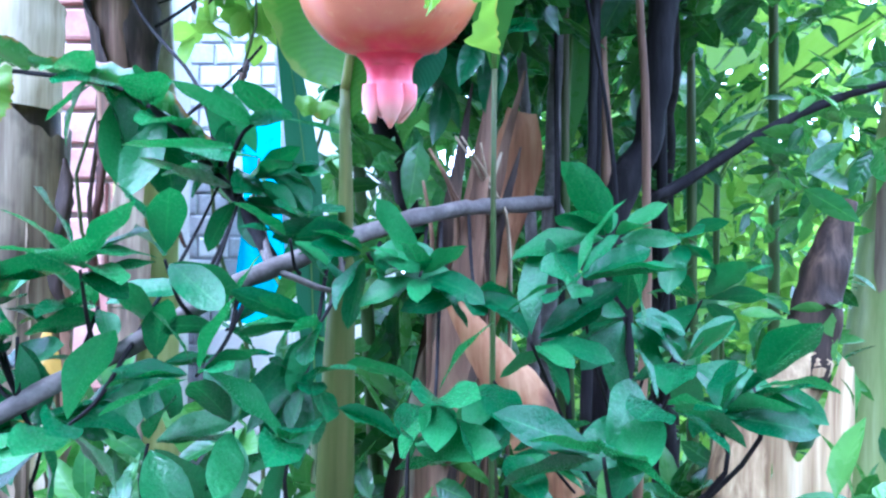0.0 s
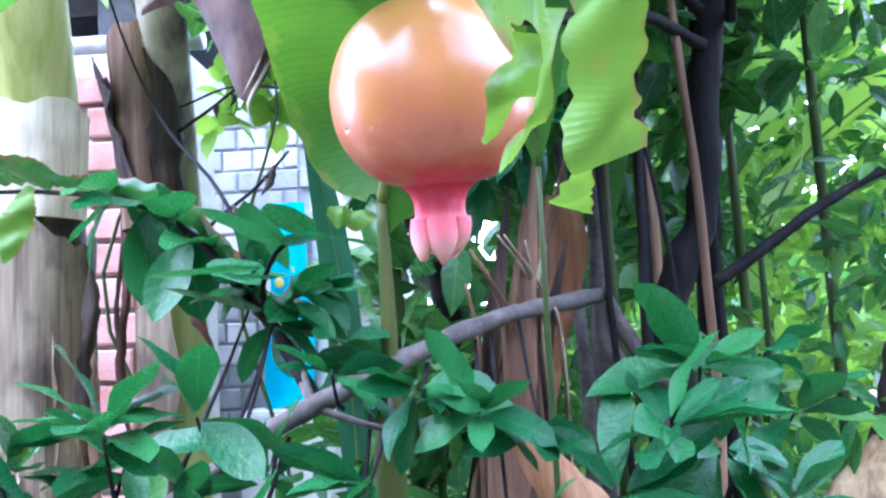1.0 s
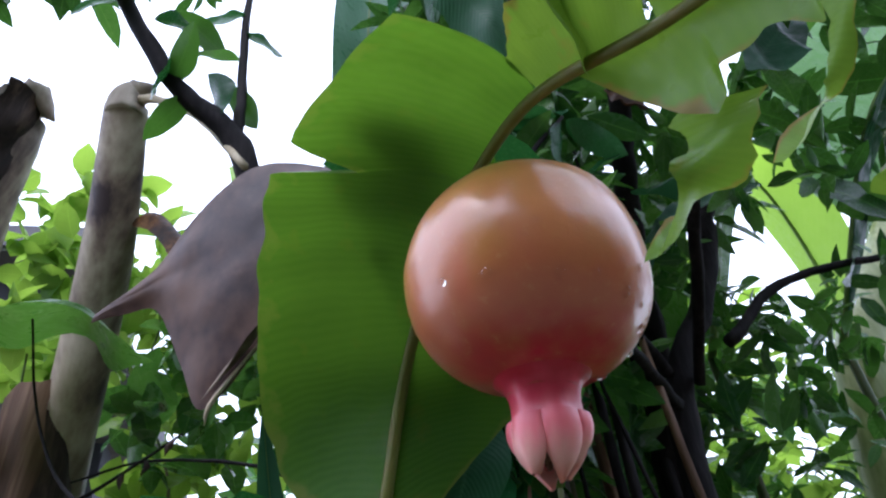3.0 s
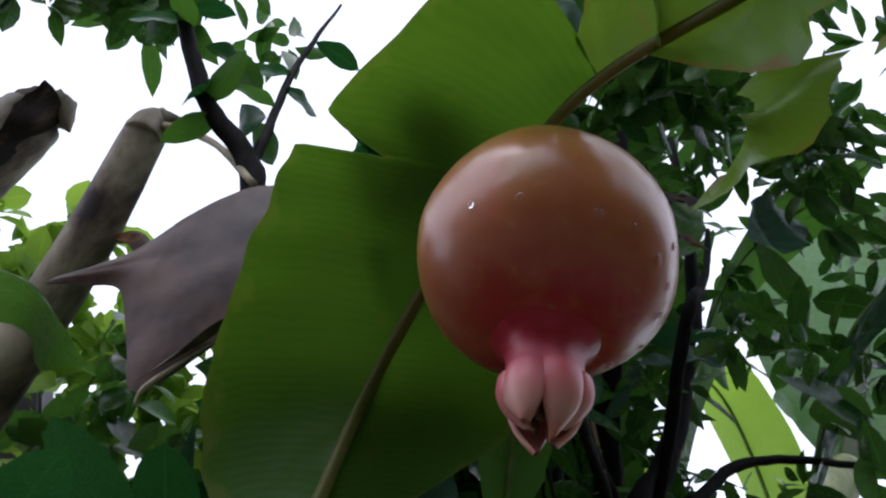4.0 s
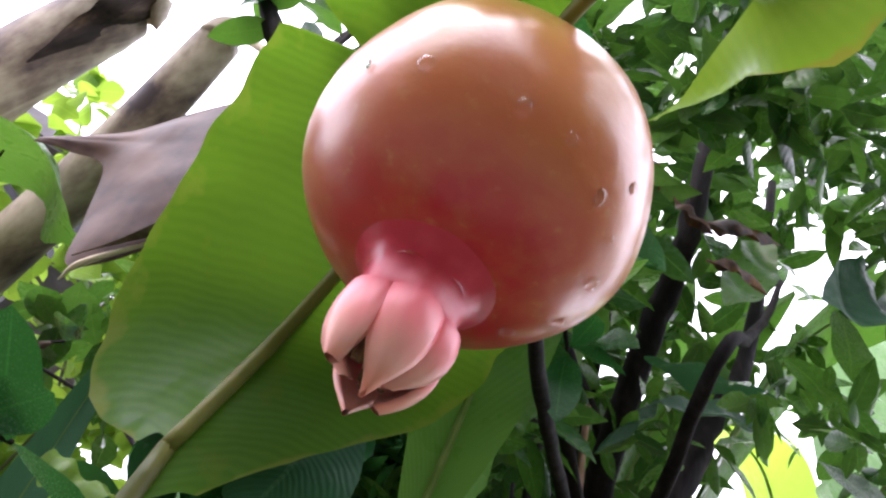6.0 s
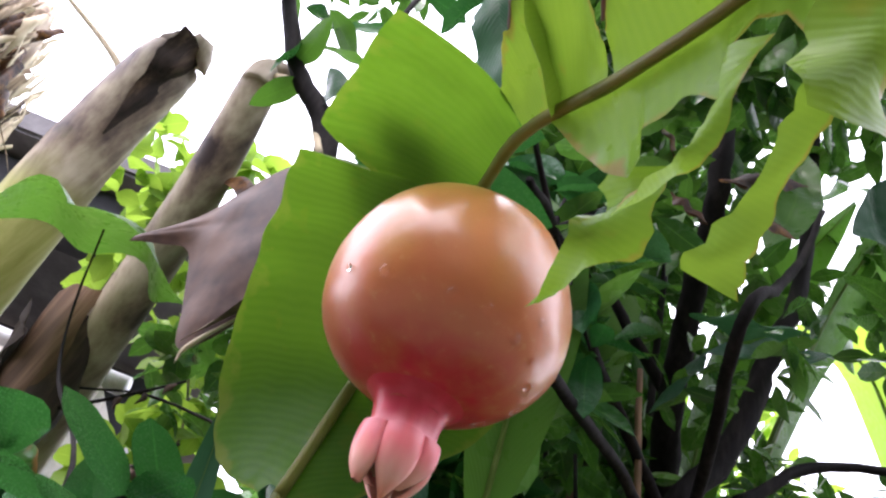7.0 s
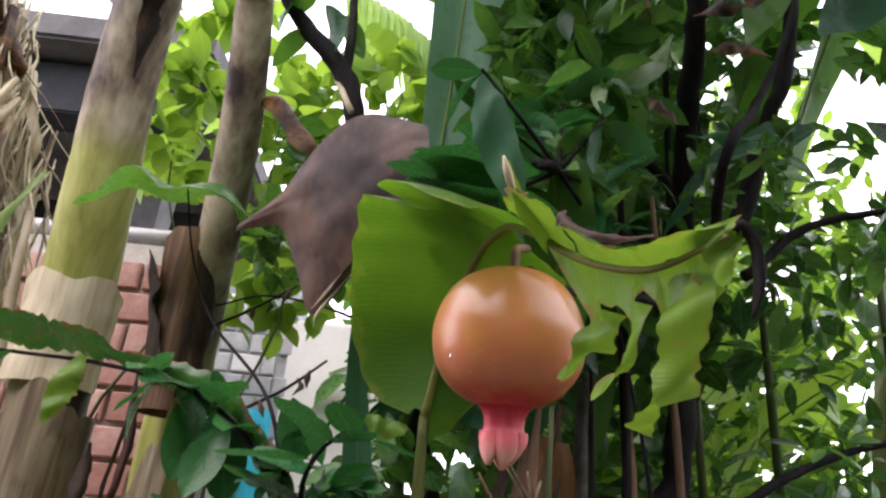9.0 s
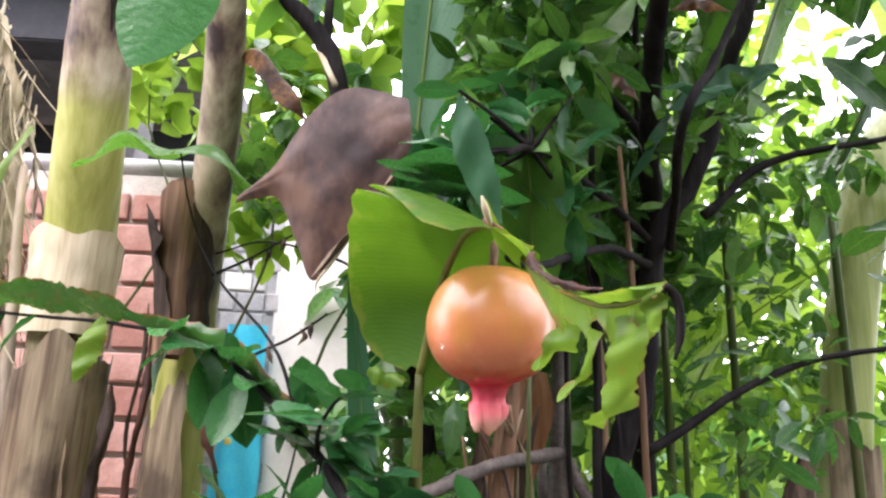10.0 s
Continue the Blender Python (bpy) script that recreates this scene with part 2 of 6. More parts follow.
TORN_LEAF = leaf_material("torn_banana_leaf", (0.07, 0.165, 0.018), (0.10, 0.205, 0.022), (0.18, 0.28, 0.04), (0.30, 0.50, 0.03), 0.38, 0.42, 30.0, 0.13, (0.22, 0.15, 0.03), True, 0.3, (0.21, 0.11, 0.035))
BANANA_BLADE = leaf_material("green_blade", (0.035, 0.11, 0.022), (0.055, 0.15, 0.028), (0.09, 0.21, 0.04), (0.16, 0.42, 0.03), 0.36, 0.4, 40.0, 0.08, gloss=0.3)
BANANA_BRIGHT = leaf_material("bright_blade", (0.14, 0.28, 0.03), (0.20, 0.36, 0.04), (0.30, 0.46, 0.08), (0.42, 0.66, 0.06), 0.5, 0.45, 40.0, 0.08)
BLUE_LEAF = leaf_material("waxy_banana_leaf", (0.07, 0.17, 0.11), (0.10, 0.22, 0.14), (0.16, 0.30, 0.20), (0.10, 0.30, 0.08), 0.22, 0.42, 36.0, 0.15)
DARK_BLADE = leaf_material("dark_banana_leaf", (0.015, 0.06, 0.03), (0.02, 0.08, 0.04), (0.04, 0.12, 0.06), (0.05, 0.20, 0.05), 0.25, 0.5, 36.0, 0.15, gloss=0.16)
DEAD_LEAF = fibre_material("dead_leaf", [(0.34, (0.022, 0.010, 0.010)), (0.48, (0.060, 0.030, 0.025)), (0.66, (0.135, 0.074, 0.053))], (18, 18, 18), (90, 60, 60), 0.5, 0.25, (0.16, 0.085, 0.055), 0.08, 0.3, 0.5)
CURLED = fibre_material("curled_leaf", [(0.38, (0.012, 0.006, 0.004)), (0.52, (0.075, 0.030, 0.010)), (0.70, (0.30, 0.14, 0.038))], (30, 30, 30), (160, 160, 160), 0.5, 0.4, None, 0.2)
CURLED_RED = fibre_material("red_brown_strip", [(0.30, (0.012, 0.007, 0.006)), (0.48, (0.055, 0.022, 0.016)), (0.70, (0.17, 0.075, 0.05))], (40, 40, 5), (200, 200, 20), 0.55, 0.5, None, 0.1)
LONG_LEAF = leaf_material("long_glossy_leaf", (0.012, 0.062, 0.016), (0.028, 0.105, 0.020), (0.09, 0.19, 0.035), (0.10, 0.34, 0.03), 0.22, 0.24, 22.0, 0.06, (0.16, 0.07, 0.03), True, 0.5, (0.20, 0.09, 0.035))
MIDRIB = fibre_material("midrib", [(0.3, (0.085, 0.095, 0.018)), (0.5, (0.13, 0.14, 0.028)), (0.7, (0.19, 0.13, 0.042))], (20, 20, 20), (120, 120, 120), 0.45, 0.2)
# petiole colour darkened to carry the shade of the thicket
PETIOLE_SHADE = fibre_material("shaded_petiole", [(0.3, (0.03, 0.055, 0.015)), (0.5, (0.05, 0.08, 0.02)), (0.7, (0.12, 0.09, 0.05))], (40, 40, 3), (200, 200, 6), 0.5, 0.3)
PETIOLE_YOUNG = fibre_material("young_petiole", [(0.3, (0.036, 0.048, 0.010)), (0.5, (0.066, 0.080, 0.017)), (0.7, (0.135, 0.115, 0.038))], (40, 40, 3), (200, 200, 6), 0.45, 0.25)
PETIOLE = fibre_material("petiole", [(0.3, (0.08, 0.15, 0.03)), (0.5, (0.13, 0.21, 0.05)), (0.7, (0.24, 0.31, 0.10))], (40, 40, 3), (200, 200, 6), 0.4, 0.2)
STEM_GREEN = fibre_material("banana_stem_green", [(0.28, (0.10, 0.145, 0.03)), (0.45, (0.20, 0.25, 0.07)), (0.58, (0.31, 0.35, 0.13)), (0.74, (0.50, 0.51, 0.28))], (26, 26, 1.2), (140, 140, 4), 0.38, 0.15, None, 0.0, 0.4)
STEM_DRY = fibre_material("banana_stem_dry", [(0.30, (0.13, 0.09, 0.075)), (0.45, (0.32, 0.25, 0.19)), (0.57, (0.46, 0.39, 0.30)), (0.72, (0.62, 0.55, 0.43))], (22, 22, 5.0), (90, 90, 14), 0.6, 0.35, (0.075, 0.05, 0.055))
DARK_SHEATH = fibre_material("rotten_sheath", [(0.30, (0.010, 0.007, 0.006)), (0.5, (0.038, 0.024, 0.018)), (0.72, (0.16, 0.10, 0.065))], (45, 45, 4.0), (220, 220, 10), 0.7, 0.8)
STEM_THICK, STEM_THIN = stem_material("thick_stem", 1.50, 1.80), stem_material("thin_stem", 0.9, 1.50)
STEM_MOTTLED = fibre_material("mottled_sheath", [(0.34, (0.050, 0.034, 0.024)), (0.48, (0.165, 0.120, 0.078)), (0.60, (0.28, 0.225, 0.150)), (0.72, (0.46, 0.39, 0.28))], (34, 34, 3.0), (190, 190, 8), 0.55, 0.5, (0.045, 0.031, 0.025), 0.0, 0.25, 0.50)
SHEATH = fibre_material("dry_sheath", [(0.30, (0.05, 0.033, 0.024)), (0.44, (0.20, 0.14, 0.09)), (0.56, (0.40, 0.31, 0.20)), (0.7, (0.66, 0.56, 0.42))], (60, 60, 3.5), (260, 260, 10), 0.65, 0.8, (0.045, 0.032, 0.028))
SHEATH_TAN = fibre_material("tan_sheath", [(0.30, (0.10, 0.060, 0.030)), (0.44, (0.30, 0.19, 0.10)), (0.56, (0.50, 0.35, 0.19)), (0.7, (0.68, 0.54, 0.34))], (60, 60, 3.5), (260, 260, 10), 0.6, 0.8, (0.07, 0.045, 0.03), 0.0, 0.2, 0.58)
OCHRE_LEAF = leaf_material("ochre_leaf", (0.34, 0.20, 0.03), (0.48, 0.30, 0.05), (0.58, 0.40, 0.10), (0.60, 0.40, 0.06), 0.3, 0.45, 20.0, 0.05)
SHEATH_ORANGE = fibre_material("orange_sheath", [(0.30, (0.085, 0.034, 0.018)), (0.46, (0.28, 0.125, 0.056)), (0.70, (0.50, 0.29, 0.15))], (40, 40, 3.0), (200, 200, 8), 0.6, 0.6, (0.06, 0.028, 0.02), 0.1, 0.2, 0.56)
SHEATH_RED = fibre_material("brown_sheath", [(0.28, (0.040, 0.022, 0.014)), (0.5, (0.145, 0.080, 0.048)), (0.72, (0.36, 0.22, 0.13))], (50, 50, 4.0), (240, 240, 10), 0.65, 0.7)
STRAW = fibre_material("straw", [(0.28, (0.36, 0.28, 0.17)), (0.5, (0.62, 0.53, 0.37)), (0.72, (0.80, 0.72, 0.56))], (60, 60, 4), (260, 260, 10), 0.7, 0.4, None, 0.15)
BARK_DARK = fibre_material("dark_bark", [(0.28, (0.006, 0.005, 0.006)), (0.5, (0.012, 0.010, 0.011)), (0.75, (0.034, 0.028, 0.028))], (60, 60, 12), (220, 220, 40), 0.75, 0.6, None, 0.0, 0.1)
BARK_GREY = fibre_material("grey_bark", [(0.28, (0.05, 0.040, 0.036)), (0.5, (0.11, 0.092, 0.085)), (0.75, (0.22, 0.185, 0.165))], (50, 50, 50), (240, 240, 240), 0.65, 0.5)
BRICK = plain_material("red_brick", (0.34, 0.16, 0.13), (0.53, 0.32, 0.28), 16, 0.9, 0.6, 0.4)
BRICK_GREY = plain_material("grey_brick", (0.40, 0.40, 0.42), (0.58, 0.57, 0.58), 16, 0.9, 0.5, 0.6)
MORTAR = plain_material("mortar", (0.46, 0.42, 0.39), (0.64, 0.60, 0.56), 30, 0.95, 0.6)
PLASTER = plain_material("limewash", (0.76, 0.73, 0.71), (0.87, 0.85, 0.83), 9, 0.9, 0.3)
PIPE_GREY = plain_material("pipe_plastic", (0.34, 0.33, 0.34), (0.52, 0.52, 0.54), 25, 0.45, 0.1)
ROOF_DARK = plain_material("roof_concrete", (0.09, 0.085, 0.09), (0.20, 0.19, 0.20), 8, 0.85, 0.4)
BEAM_DARK = plain_material("roof_beam", (0.015, 0.015, 0.02), (0.04, 0.04, 0.05), 12, 0.8, 0.4)
BAG_BLUE = plain_material("blue_plastic", (0.008, 0.50, 0.78), (0.07, 0.68, 0.90), 14, 0.4, 0.4)
BAG_YELLOW = plain_material("yellow_print", (0.62, 0.58, 0.10), (0.75, 0.70, 0.22), 30, 0.5, 0.1)
SOIL = plain_material("soil", (0.08, 0.06, 0.045), (0.17, 0.14, 0.11), 5, 0.95, 0.8)


# ---- building helpers ----
def rnd(a, b):
    return random.uniform(a, b)


def spline(pts, n):
    """n points on a smooth curve through pts."""
    P = [Vector(p) for p in pts]
    P = [P[0] * 2 - P[1]] + P + [P[-1] * 2 - P[-2]]
    out, segs = [], len(P) - 3
    for i in range(n):
        s = i / (n - 1) * segs
        k = min(int(s), segs - 1)
        t = s - k
        a, b, c, d = P[k:k + 4]
        out.append(0.5 * (2 * b + (c - a) * t + (2 * a - 5 * b + 4 * c - d) * t * t + (3 * b - a - 3 * c + d) * t ** 3))
    return out


def grade(vals, n):
    """n numbers evenly read off a list of numbers."""
    return list(np.interp(np.linspace(0, len(vals) - 1, n), range(len(vals)), vals))


def tube_into(bm, pts, radii, seg=8, rough=0.0, flat=1.0):
    """A closed tube along pts with its own radius at each."""
    n = len(pts)
    rings, side = [], Vector((1, 0.13, 0.07))
    for i, p in enumerate(pts):
        d = (pts[min(i + 1, n - 1)] - pts[max(i - 1, 0)]).normalized()
        a = d.cross(side)
        a = a.normalized() if a.length > 1e-3 else d.orthogonal().normalized()
        b = d.cross(a)
        ring = []
        for k in range(seg):
            w = 2 * math.pi * k / seg
            r = radii[i] * (1 + rough * noise.noise(p * 45 + Vector((math.cos(w), math.sin(w), 0)) * 2))
            ring.append(bm.verts.new(p + a * math.cos(w) * r + b * math.sin(w) * r * flat))
        rings.append(ring)
    for r0, r1 in zip(rings, rings[1:]):
        for k in range(seg):
            bm.faces.new((r0[k], r0[(k + 1) % seg], r1[(k + 1) % seg], r1[k]))
    bm.faces.new(rings[0][::-1])
    bm.faces.new(rings[-1])
    return bm


def tube(ctrl, radii, n=24, seg=10, rough=0.1, flat=1.0):
    return tube_into(bmesh.new(), spline(ctrl, n), grade(radii, n), seg, rough, flat)


def grid_into(bm, rows):
    """Faces over rows of points, with a UV of 0..1 across and along."""
    uv = bm.loops.layers.uv.verify()
    nv, nu = len(rows), len(rows[0])
    V = [[bm.verts.new(p) for p in r] for r in rows]
    for j in range(nv - 1):
        for i in range(nu - 1):
            f = bm.faces.new((V[j][i], V[j][i + 1], V[j + 1][i + 1], V[j + 1][i]))
            for loop, (a, b) in zip(f.loops, ((i, j), (i + 1, j), (i + 1, j + 1), (i, j + 1))):
                loop[uv].uv = (a / (nu - 1), b / (nv - 1))
    return bm


def mesh_of(name, bm, material, smooth=True):
    bmesh.ops.recalc_face_normals(bm, faces=bm.faces)
    me = bpy.data.meshes.new(name)
    bm.to_mesh(me)
    bm.free()
    me.materials.append(material)
    if smooth:
        me.shade_smooth()
    return me


def part(name, bm, material, parent=None, label="", smooth=True):
    ob = new(name, mesh_of(name, bm, material, smooth))
    if parent is not None:
        ob.parent = parent
    return tagged(ob, label)


def thing(name, label, category, at=(0, 0, 0), group="", kind=""):
    ob = new(name)
    ob.empty_display_size = 0.05
    ob.location = at
    return tagged(ob, label, category, group, kind)


def box(bm, x0, x1, y0, y1, z0, z1, bevel=0.0):
    g = bmesh.ops.create_cube(bm, size=1.0, matrix=Matrix.Translation(((x0 + x1) / 2, (y0 + y1) / 2, (z0 + z1) / 2)) @ Matrix.Diagonal((x1 - x0, y1 - y0, z1 - z0, 1)))
    if bevel:
        edges = list({e for v in g["verts"] for e in v.link_edges})
        bmesh.ops.bevel(bm, geom=edges, offset=bevel, segments=2, affect="EDGES")
    return bm


def leaf_rows(length, width, droop=0.2, fold=0.25, twist=0.0, nv=7, peak=0.45, wave=0.0, power=0.75):
    """Rows of a leaf that points along +y from the origin, its face up."""
    rows = []
    for j in range(nv + 1):
        v = j / nv
        w = width / 2 * (math.sin(math.pi * v ** (math.log(0.5) / math.log(peak))) ** power if 0 < v < 1 else 0.02)
        y, z = length * v * (1 - 0.15 * droop * v), -length * droop * v * v * 0.6
        row = []
        for u in (-1, -0.5, 0, 0.5, 1):
            a = twist * v
            x, h = u * w, abs(u) * w * fold + wave * w * math.sin(v * 11 + u * 2) * abs(u)
            row.append(Vector((x * math.cos(a) - h * math.sin(a), y, z + x * math.sin(a) + h * math.cos(a))))
        rows.append(row)
    return rows


def leaf_mesh(name, material, *args, **kw):
    return mesh_of(name, grid_into(bmesh.new(), leaf_rows(*args, **kw)), material)


def aim(at, way, roll=0.0, size=1.0):
    """A pose whose +y points along way, its +z as far up as it can, rolled."""
    y = Vector(way).normalized()
    x = y.cross(Vector((0, 0, 1)))
    x = x.normalized() if x.length > 1e-3 else Vector((1, 0, 0))
    z = x.cross(y)
    m = Matrix((x, y, z)).transposed().to_4x4()
    return Matrix.Translation(at) @ m @ Matrix.Rotation(roll, 4, "Y") @ Matrix.Diagonal((size, size, size, 1))


def put_leaf(mesh, parent, at, way, roll=0.0, size=1.0, name="leaf", label=""):
    ob = new(name, mesh)
    ob.parent = parent
    ob.matrix_basis = aim(Vector(at) - (parent.location if parent is not None else Vector()), way, roll, size)
    return tagged(ob, label)


def leaf_cloud(name, material, parent, places, sizes, ways, rolls, shape=(1.0, 0.34), droop=0.25, label="", nv=4):
    """Many small leaves in one mesh: each a folded blade of its own size and turn."""
    rows = leaf_rows(shape[0], shape[1], droop, 0.3, 0.0, nv)
    keep = [[r[0], r[2], r[4]] for r in rows]
    T = np.array([[tuple(p) for p in r] for r in keep]).reshape(-1, 3)
    nr, k = len(keep), len(T)
    faces, uvs = [], []
    for j in range(nr - 1):
        for i in range(2):
            faces.append((j * 3 + i, j * 3 + i + 1, j * 3 + i + 4, j * 3 + i + 3))
            uvs.append(((i / 2, j / (nr - 1)), ((i + 1) / 2, j / (nr - 1)), ((i + 1) / 2, (j + 1) / (nr - 1)), (i / 2, (j + 1) / (nr - 1))))
    n = len(places)
    V = np.zeros((n, k, 3))
    for q in range(n):
        m = np.array(aim(places[q], ways[q], rolls[q], sizes[q]))
        V[q] = T @ m[:3, :3].T + m[:3, 3]
    F = (np.array(faces)[None] + (np.arange(n) * k)[:, None, None]).reshape(-1, 4)
    me = bpy.data.meshes.new(name)
    me.from_pydata(V.reshape(-1, 3).tolist(), [], F.tolist())
    layer = me.uv_layers.new(name="UVMap")
    layer.data.foreach_set("uv", np.tile(np.array(uvs).reshape(-1, 2), (n, 1)).ravel())
    me.materials.append(material)
    me.shade_smooth()
    ob = new(name, me)
    ob.parent = parent
    return tagged(ob, label, kind="stuff")


def clumps(n_clumps, per, where, spread, size, tilt=0.5):
    """Places, sizes and ways of leaves in loose tufts round centres drawn by where()."""
    P, S, Wy, R = [], [], [], []
    for _ in range(n_clumps):
        c = Vector(where())
        grow = Vector((rnd(-1, 1), rnd(-1, 1), rnd(-0.8, 0.7))).normalized()
        for _ in range(per):
            d = Vector((random.gauss(0, 1), random.gauss(0, 1), random.gauss(0, 1)))
            d = (d.normalized() + grow * tilt).normalized()
            P.append(c + grow * rnd(-1, 1) * spread + d * rnd(0, 0.25) * spread)
            S.append(rnd(*size))
            Wy.append(d)
            R.append(rnd(-1.2, 1.2))
    return P, S, Wy, R


# ---- ground and far surroundings ----
bm = bmesh.new()
rows = [[Vector((x, y, 0.05 * noise.noise(Vector((x * 0.7, y * 0.7, 0))) + (0.0 if abs(x) + abs(y) < 30 else -0.1))) for x in np.linspace(-60, 60, 61)] for y in np.linspace(-60, 60, 61)]
tagged(part("ground", grid_into(bm, rows), SOIL), "bare brown garden soil", "ground", kind="structure")

# garden wall of brick in front; a grey block and limewashed house wall further back
WALL_Y, BACK_Y = 1.62, 2.12
bm = bmesh.new()
box(bm, -2.6, -0.66, WALL_Y + 0.012, WALL_Y + 0.20, -0.1, 1.99)
wall = tagged(part("wall_brick", bm, MORTAR, None, "", False), "old red brick garden wall with pale mortar", "wall", kind="structure")
bm = bmesh.new()
box(bm, -0.79, -0.48, BACK_Y + 0.003, BACK_Y + 0.23, -0.1, 2.09)
wall_grey = tagged(part("wall_grey", bm, BRICK_GREY, None, "", False), "grey block stretch of the house wall", "wall", kind="structure")
bm = bmesh.new()
box(bm, -0.48, -0.16, BACK_Y - 0.02, BACK_Y + 0.25, -0.1, 1.98, 0.012)
box(bm, -1.1, -0.79, BACK_Y - 0.02, BACK_Y + 0.25, -0.1, 2.05, 0.012)
tagged(part("wall_plaster", bm, PLASTER, None, "", False), "limewashed white plaster wall", "wall", kind="structure")


def roof():
    r = thing("roof", "dark concrete roof edge of a low house", "roof", (-1.6, 1.7, 2.57), kind="structure")
    bm = bmesh.new()
    box(bm, -1.4, 0.86, -0.1, 2.2, 0.02, 0.11, 0.01)
    for v in bm.verts:
        v.co.z += -0.02 * v.co.x
    part("roof_slab", bm, ROOF_DARK, r, "", False)
    bm = bmesh.new()
    box(bm, -1.4, 0.80, 0.0, 0.12, -0.17, 0.0, 0.006)
    part("beam", bm, BEAM_DARK, r, "", False)
    # near-black colour stands for the shade inside, under the roof
    bm = bmesh.new()
    box(bm, -1.4, 0.7, 0.9, 1.0, -2.57, -0.03)
    part("back_wall", bm, BEAM_DARK, r, "", False)
    for x in (-1.3, 0.6):
        bm = bmesh.new()
        box(bm, x - 0.06, x + 0.06, 0.3, 0.42, -2.57, 0.02)
        part("post", bm, ROOF_DARK, r, "", False)


roof()

# coping pipe on top of the wall
pipe = thing("pipe", "grey plastic pipe lying along the brick wall top", "pipe", (-1.2, WALL_Y + 0.03, 2.005))
bm = tube([(-1.3, 0, 0.012), (-0.4, 0, 0.012), (0.58, 0, 0.012)], [0.024] * 3, 10, 14, 0.0)
part("barrel", bm, PIPE_GREY, pipe)
bm = tube([(0.0, 0, 0.012), (0.06, 0, 0.012)], [0.029] * 2, 3, 14, 0.0)
part("collar", bm, PIPE_GREY, pipe)


def bag():
    """A blue printed plastic sack that leans on the back wall."""
    b = thing("plastic_sack", "bright blue plastic sack with yellow print", "sack", (-0.545, BACK_Y - 0.07, 1.10))
    rows = []
    for j in range(21):
        v = j / 20
        w = 0.066 + 0.006 * math.sin(v * 7) - 0.010 * v
        rows.append([Vector((w * math.cos(a) + 0.012 * math.sin(v * 3), 0.03 * math.sin(a) * (1 - 0.6 * v) + 0.005 * math.sin(5 * a + 9 * v), 0.58 * v)) for a in np.linspace(0, 2 * math.pi, 33)])
    part("sack", grid_into(bmesh.new(), rows), BAG_BLUE, b)
    for x, z, s in ((0.012, 0.30, 0.014), (-0.012, 0.35, 0.015), (0.022, 0.385, 0.011), (-0.016, 0.24, 0.011)):
        bm = bmesh.new()
        bmesh.ops.create_uvsphere(bm, u_segments=10, v_segments=6, radius=s)
        for v in bm.verts:
            v.co.y *= 0.12
            v.co += Vector((x, -0.031 * (1 - 0.6 * z / 0.58), z))
        part("print_mark", bm, BAG_YELLOW, b)


bag()
bm = bmesh.new()
box(bm, -0.66, -0.42, BACK_Y - 0.16, BACK_Y - 0.02, -0.1, 1.10, 0.01)
tagged(part("wall_ledge", bm, PLASTER, None, "", False), "limewashed ledge at the foot of the wall pier", "ledge", kind="structure")


# ---- the fruit ----
FRUIT = Vector((-0.021, 0.287, 1.413))


